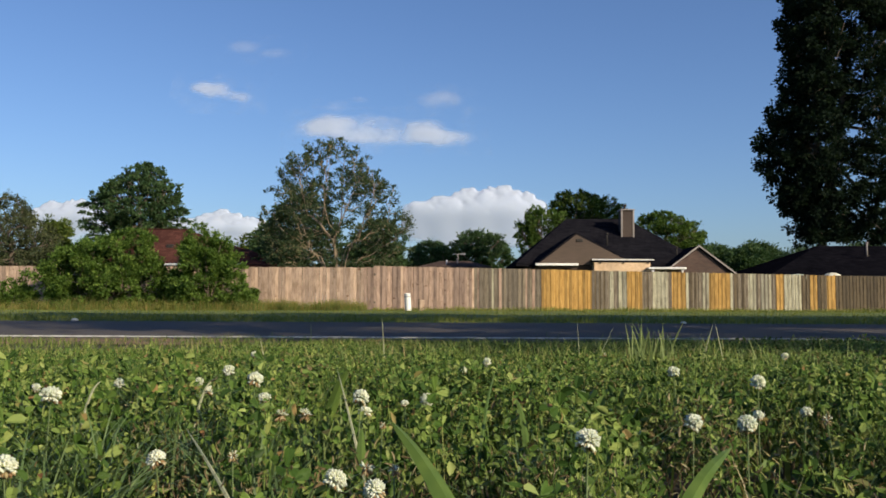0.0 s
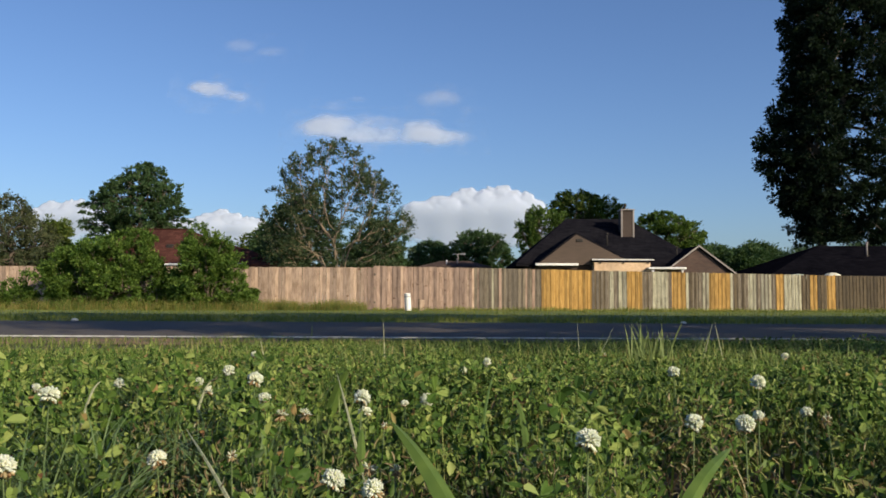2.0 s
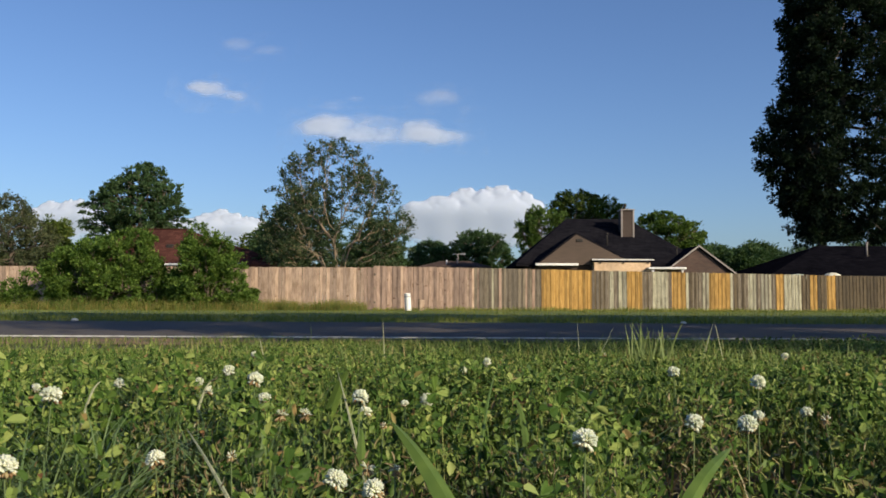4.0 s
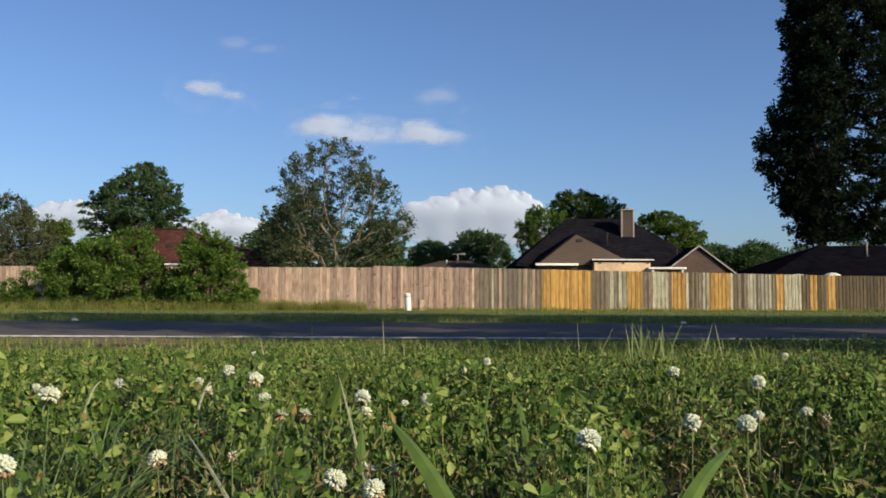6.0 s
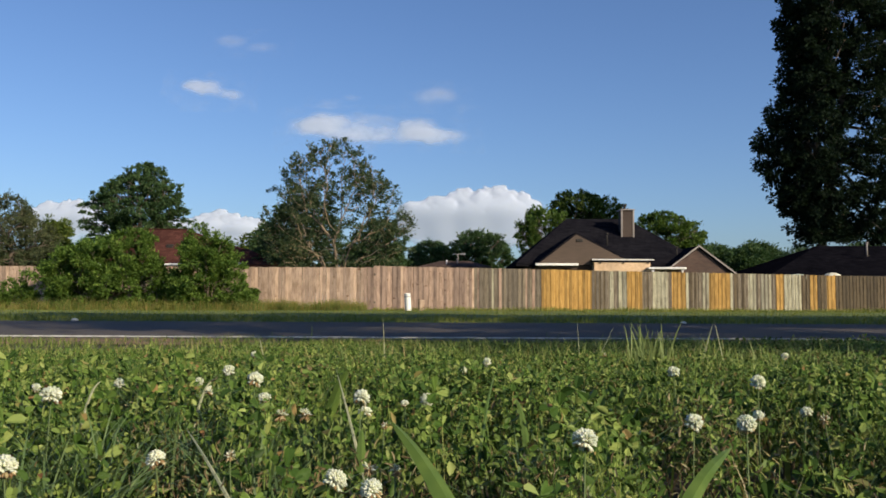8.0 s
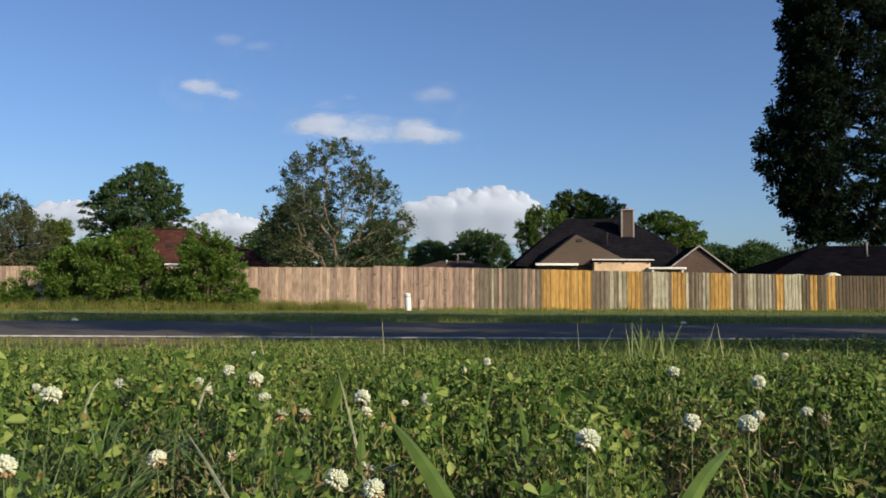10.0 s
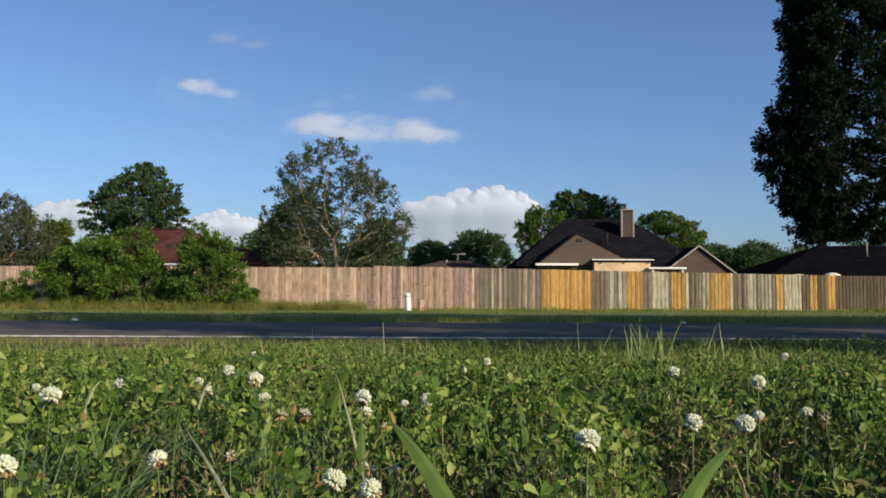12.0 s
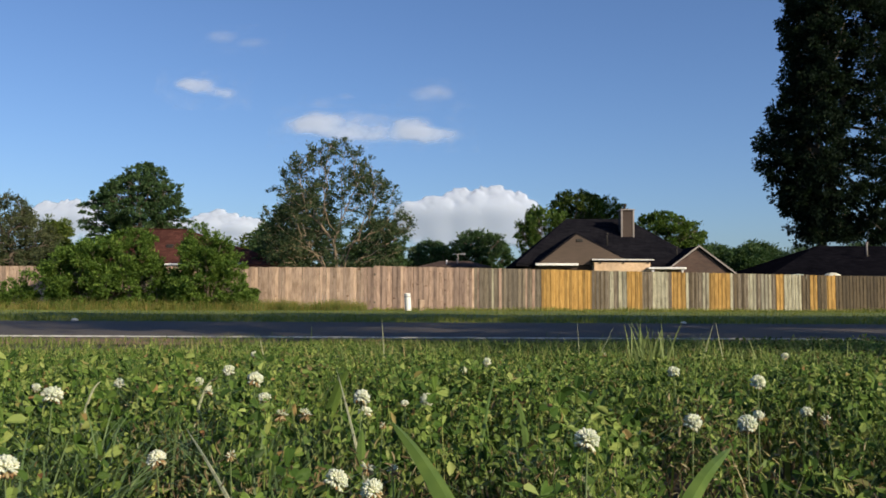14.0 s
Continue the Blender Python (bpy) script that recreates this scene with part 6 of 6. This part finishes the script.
def cumulus(label, x0, x1, z0, z1, y, heads, mat, seed, fade, name="cloud", nx=210, nz=120):
    """A heaped cloud: round heads upon heads, shallow towards the viewer and thinning out at the base. heads: (u, v, r) in parts of its width and height, r of its width."""
    rng = np.random.default_rng(seed)
    w, h = x1 - x0, z1 - z0
    balls = []
    for u, v, r in heads:
        c, R = np.array([u * w, v * h]), r * w
        balls.append((*c, R, 0.0))
        for k in range(10):
            a = rng.uniform(-0.6, math.pi + 0.6)
            c2, r2 = c + R * rng.uniform(0.3, 0.9) * np.array([math.cos(a), math.sin(a)]), R * rng.uniform(0.25, 0.6)
            balls.append((*c2, r2, R * 0.22))
            for m in range(5):
                b = a + rng.uniform(-1.5, 1.5)
                c3 = c2 + r2 * rng.uniform(0.4, 1.0) * np.array([math.cos(b), math.sin(b)])
                balls.append((*c3, r2 * rng.uniform(0.25, 0.6), R * 0.3))
    for k in range(26):  # lower billows that stand out before the rest
        u, v = rng.uniform(0.12, 0.88), rng.uniform(0.4, 0.66)
        r = rng.uniform(0.025, 0.06) * w
        balls.append((u * w, v * h, r, 0.025 * w * (0.75 - v) / 0.35))
        for m in range(6):
            b = rng.uniform(0, 2 * math.pi)
            balls.append((u * w + r * 0.7 * math.cos(b), v * h + r * 0.6 * math.sin(b), r * rng.uniform(0.3, 0.6), 0.03 * w * (0.75 - v) / 0.35))
    X, Z = np.meshgrid(np.linspace(0, w, nx + 1), np.linspace(0, h, nz + 1))
    places = list(zip(X.ravel().tolist(), Z.ravel().tolist()))
    warp, weft = [np.array([noise.fractal(Vector((a * 0.016, seed + q, b * 0.022)), 1.0, 2.1, 3) for a, b in places]).reshape(X.shape) for q in (0, 40)]
    X2, Z2 = X + 15 * warp, Z + 13 * weft
    top = np.zeros_like(X)
    for cx, cz, r, lift in balls:
        q = r * r - ((X2 - cx) / 1.2) ** 2 - (Z2 - cz) ** 2
        top = np.maximum(top, np.where(q > 0, np.sqrt(np.maximum(q, 0)) + lift * np.clip(q / (r * r) * 4, 0, 1), 0))
    for k in range(5):  # soften the creases
        top = (top + np.roll(top, 1, 0) + np.roll(top, -1, 0) + np.roll(top, 1, 1) + np.roll(top, -1, 1)) / 5
    calm = top.copy()
    for k in range(140):
        calm = (calm + np.roll(calm, 1, 0) + np.roll(calm, -1, 0) + np.roll(calm, 1, 1) + np.roll(calm, -1, 1)) / 5
    crown = np.clip((Z / h - 0.56 + 0.06 * weft) / 0.12, 0, 1)  # billows above, an even base below
    top = top * crown + calm * (1 - crown)
    top = 30.0 * (top / 30.0) ** 0.8
    d = np.clip(top / 24.0, 0, 1.2) * np.clip((Z / h - fade[0] + 0.07 * weft) / (fade[1] - fade[0]), 0, 1) ** 1.2
    edge = np.clip(np.minimum(np.minimum(X, w - X), np.minimum(Z, h - Z)) / (0.04 * w), 0, 1)
    belly = np.exp(-((Z / h - 0.64) / 0.2) ** 2)  # the heap leans out over its own base
    V = np.stack([X - w / 2, 0.15 * Z - 0.5 * top - 0.12 * h * belly, Z - h / 2], -1).reshape(-1, 3)
    n = nx + 1
    F = [(j * n + i, j * n + i + 1, (j + 1) * n + i + 1, (j + 1) * n + i) for j in range(nz) for i in range(nx)]
    me = mesh_of(name, V, F, mat, True)
    me.attributes.new("depth", "FLOAT", "POINT").data.foreach_set("value", (d * edge).ravel().tolist())
    ob = new(name, me)
    ob.matrix_basis = Matrix.Translation(((x0 + x1) / 2, y, (z0 + z1) / 2))
    return tagged(ob, label, "cloud", kind="structure")


M_CUMULUS = cloud_material("cumulus", 0.32, 0.85, (0.67, 0.73, 0.87), 0.02, 0.92, 0.5)
M_WISP = cloud_material("thin_cloud", 0.42, 1.7, (0.65, 0.7, 0.82), 0.016, 0.72, 1.0)
M_FAINT = cloud_material("cloud_trace", 0.45, 1.6, (0.72, 0.73, 0.78), 0.014, 0.22, 1.0)
M_VEIL = cloud_material("cloud_veil", 0.45, 1.6, (0.72, 0.73, 0.78), 0.014, 0.36, 1.0)

CLOUDS = [
    (cumulus("heaped white cumulus cloud low over the roofs", -160, 400, 100, 462, 3000,
             [(0.1, 0.55, 0.035), (0.16, 0.6, 0.045), (0.22, 0.55, 0.05), (0.29, 0.63, 0.06), (0.36, 0.63, 0.05), (0.41, 0.7, 0.055), (0.47, 0.65, 0.065), (0.53, 0.64, 0.045), (0.59, 0.72, 0.045),
              (0.655, 0.75, 0.06), (0.71, 0.73, 0.05), (0.76, 0.64, 0.06), (0.83, 0.6, 0.07), (0.89, 0.5, 0.05), (0.3, 0.45, 0.13), (0.5, 0.46, 0.15), (0.68, 0.48, 0.15), (0.84, 0.4, 0.1), (0.14, 0.4, 0.09)], M_CUMULUS, 1, (0.0, 0.6)), -2.0, 0.0),
    (cumulus("white cumulus cloud low over the trees", -1500, -1130, 130, 390, 3000,
             [(0.3, 0.62, 0.06), (0.37, 0.68, 0.08), (0.46, 0.7, 0.07), (0.55, 0.66, 0.1), (0.64, 0.74, 0.07), (0.74, 0.7, 0.09), (0.5, 0.45, 0.2), (0.7, 0.4, 0.22), (0.3, 0.45, 0.15)], M_CUMULUS, 2, (-0.02, 0.85)), -1.3, 0.0),
    (cumulus("white cumulus cloud low over the trees", -1000, -520, 130, 330, 3000,
             [(0.2, 0.5, 0.05), (0.28, 0.6, 0.06), (0.36, 0.68, 0.07), (0.46, 0.74, 0.06), (0.54, 0.7, 0.08), (0.64, 0.66, 0.06), (0.73, 0.58, 0.07), (0.84, 0.5, 0.05), (0.4, 0.4, 0.16), (0.62, 0.4, 0.16)], M_CUMULUS, 3, (-0.02, 0.85)), -0.8, 0.0),
    (cloud("small flat white cloud", -648, -412, 432, 548, 2000, [(0.3, 0.62, 0.14, 0.18, 0.75), (0.45, 0.54, 0.2, 0.22, 0.95), (0.66, 0.4, 0.2, 0.15, 0.75)], M_WISP, 4, 4, 0.5, cell=0.014), -2.6, -0.65 * -1),
    (cloud("long ragged white cloud", -422, 124, 372, 512, 2200, [(0.24, 0.62, 0.13, 0.26, 1.0), (0.36, 0.46, 0.24, 0.24, 0.6), (0.69, 0.5, 0.12, 0.28, 1.0), (0.8, 0.34, 0.15, 0.2, 0.85), (0.55, 0.36, 0.34, 0.2, 0.75), (0.4, 0.72, 0.12, 0.16, 0.4), (0.14, 0.56, 0.12, 0.24, 0.55), (0.5, 0.6, 0.2, 0.2, 0.35)], M_WISP, 7, 5, 0.55, cell=0.012), -2.3, 0.5),
    (cloud("faint thin cloud", -100, 90, 470, 570, 2200, [(0.5, 0.5, 0.36, 0.34, 0.75)], M_VEIL, 4, 6, 0.5), -1.5, 1.1),
    (cloud("faint thin cloud", -538, -322, 548, 634, 2000, [(0.3, 0.6, 0.22, 0.26, 0.6), (0.66, 0.4, 0.24, 0.2, 0.6)], M_FAINT, 4, 7, 0.5), -3.8, 1.75),
    (cloud("faint thin cloud", -340, -180, 470, 540, 2200, [(0.45, 0.45, 0.3, 0.3, 0.45), (0.75, 0.7, 0.18, 0.2, 0.4)], M_VEIL, 4, 8, 0.5), -2.6, 0.6),
]

# ---------- the wind ----------
GUST = [(0.0, -6), (0.5, -6), (1.0, -4), (1.5, -1), (2.0, 0), (3.0, 0), (4.2, -2), (5.5, 0), (6.0, 2), (6.5, 6), (7.0, 8), (7.5, 6), (8.0, 2), (9.2, 3), (10.5, 0),
        (11.0, -3), (11.5, -7), (12.0, -6), (12.5, -6), (13.0, -1), (13.5, 0), (14.0, 2)]


OAK_GUST = [(0.0, -3), (0.8, 0), (1.5, 2), (2.2, 1), (3.0, -1), (4.2, 1), (5.5, 2), (6.0, 6), (6.5, 8), (7.0, 2), (7.5, -4), (8.0, -7), (9.2, -3), (10.5, -2), (11.0, -5), (11.5, -6),
            (12.0, 1), (12.5, 5), (13.0, 2), (14.0, 1)]


def sway(ob, at, gust, shift, turn, lag):
    """Rows of a small shift along x and a small turn about y, in step with the gusts."""
    rows = []
    for t, g in gust:
        when = t if t in (0.0, 14.0) else min(13.9, t + lag)
        rows.append((when, pose(at[0] + shift * g, at[1], at[2], 0.4 * turn * g, turn * g, 0)))
    walk(ob, rows)


def motions():
    """Clouds drift, boughs and a few stalks stir in the wind."""
    for ob, vx, vz in CLOUDS:
        p = ob.matrix_basis.translation.copy()
        walk(ob, [(t, Matrix.Translation(p + Vector((vx * t, 0, vz * t)))) for t in (0.0, 7.0, 14.0)])
    for ob, at, amount, i in SWAYERS:
        if ob.parent.parent.name.startswith("oak"):
            sway(ob, at, OAK_GUST, 0.08 * amount, 0.22 * amount, (i % 4) * 0.08)
        else:
            sway(ob, at, GUST, 0.025 * amount, 0.18 * amount * (0.8 + 0.4 * math.sin(i * 1.7)), (i % 5) * 0.1)
    for blade in BLADES[7:9]:  # a puff of wind bends the tall blade over
        p = blade.matrix_basis.translation.copy()
        walk(blade, [(t, pose(*p, 0, a, 0)) for t, a in ((0.0, 0.5), (1.5, 0), (3.0, 0.5), (5.5, 0), (8.2, 0.3), (9.5, 1.5), (10.5, 4.0), (11.0, 6.5), (11.5, 5.0), (12.5, 2.5), (13.0, 0.5), (14.0, 0.8))])
    for k, f in enumerate(FLOWERS[:14] + BLADES[3:7] + BLADES[9:11] + TUFTS):
        p = f.matrix_basis.translation.copy()
        rows = []
        for j in range(15):
            a = 0.5 * math.sin(j * 1.3 + k) + 0.35 * math.sin(j * 2.9 + 2 * k)
            rows.append((float(j), pose(*p, 0.4 * a, a, 0)))
        walk(f, rows)


motions()
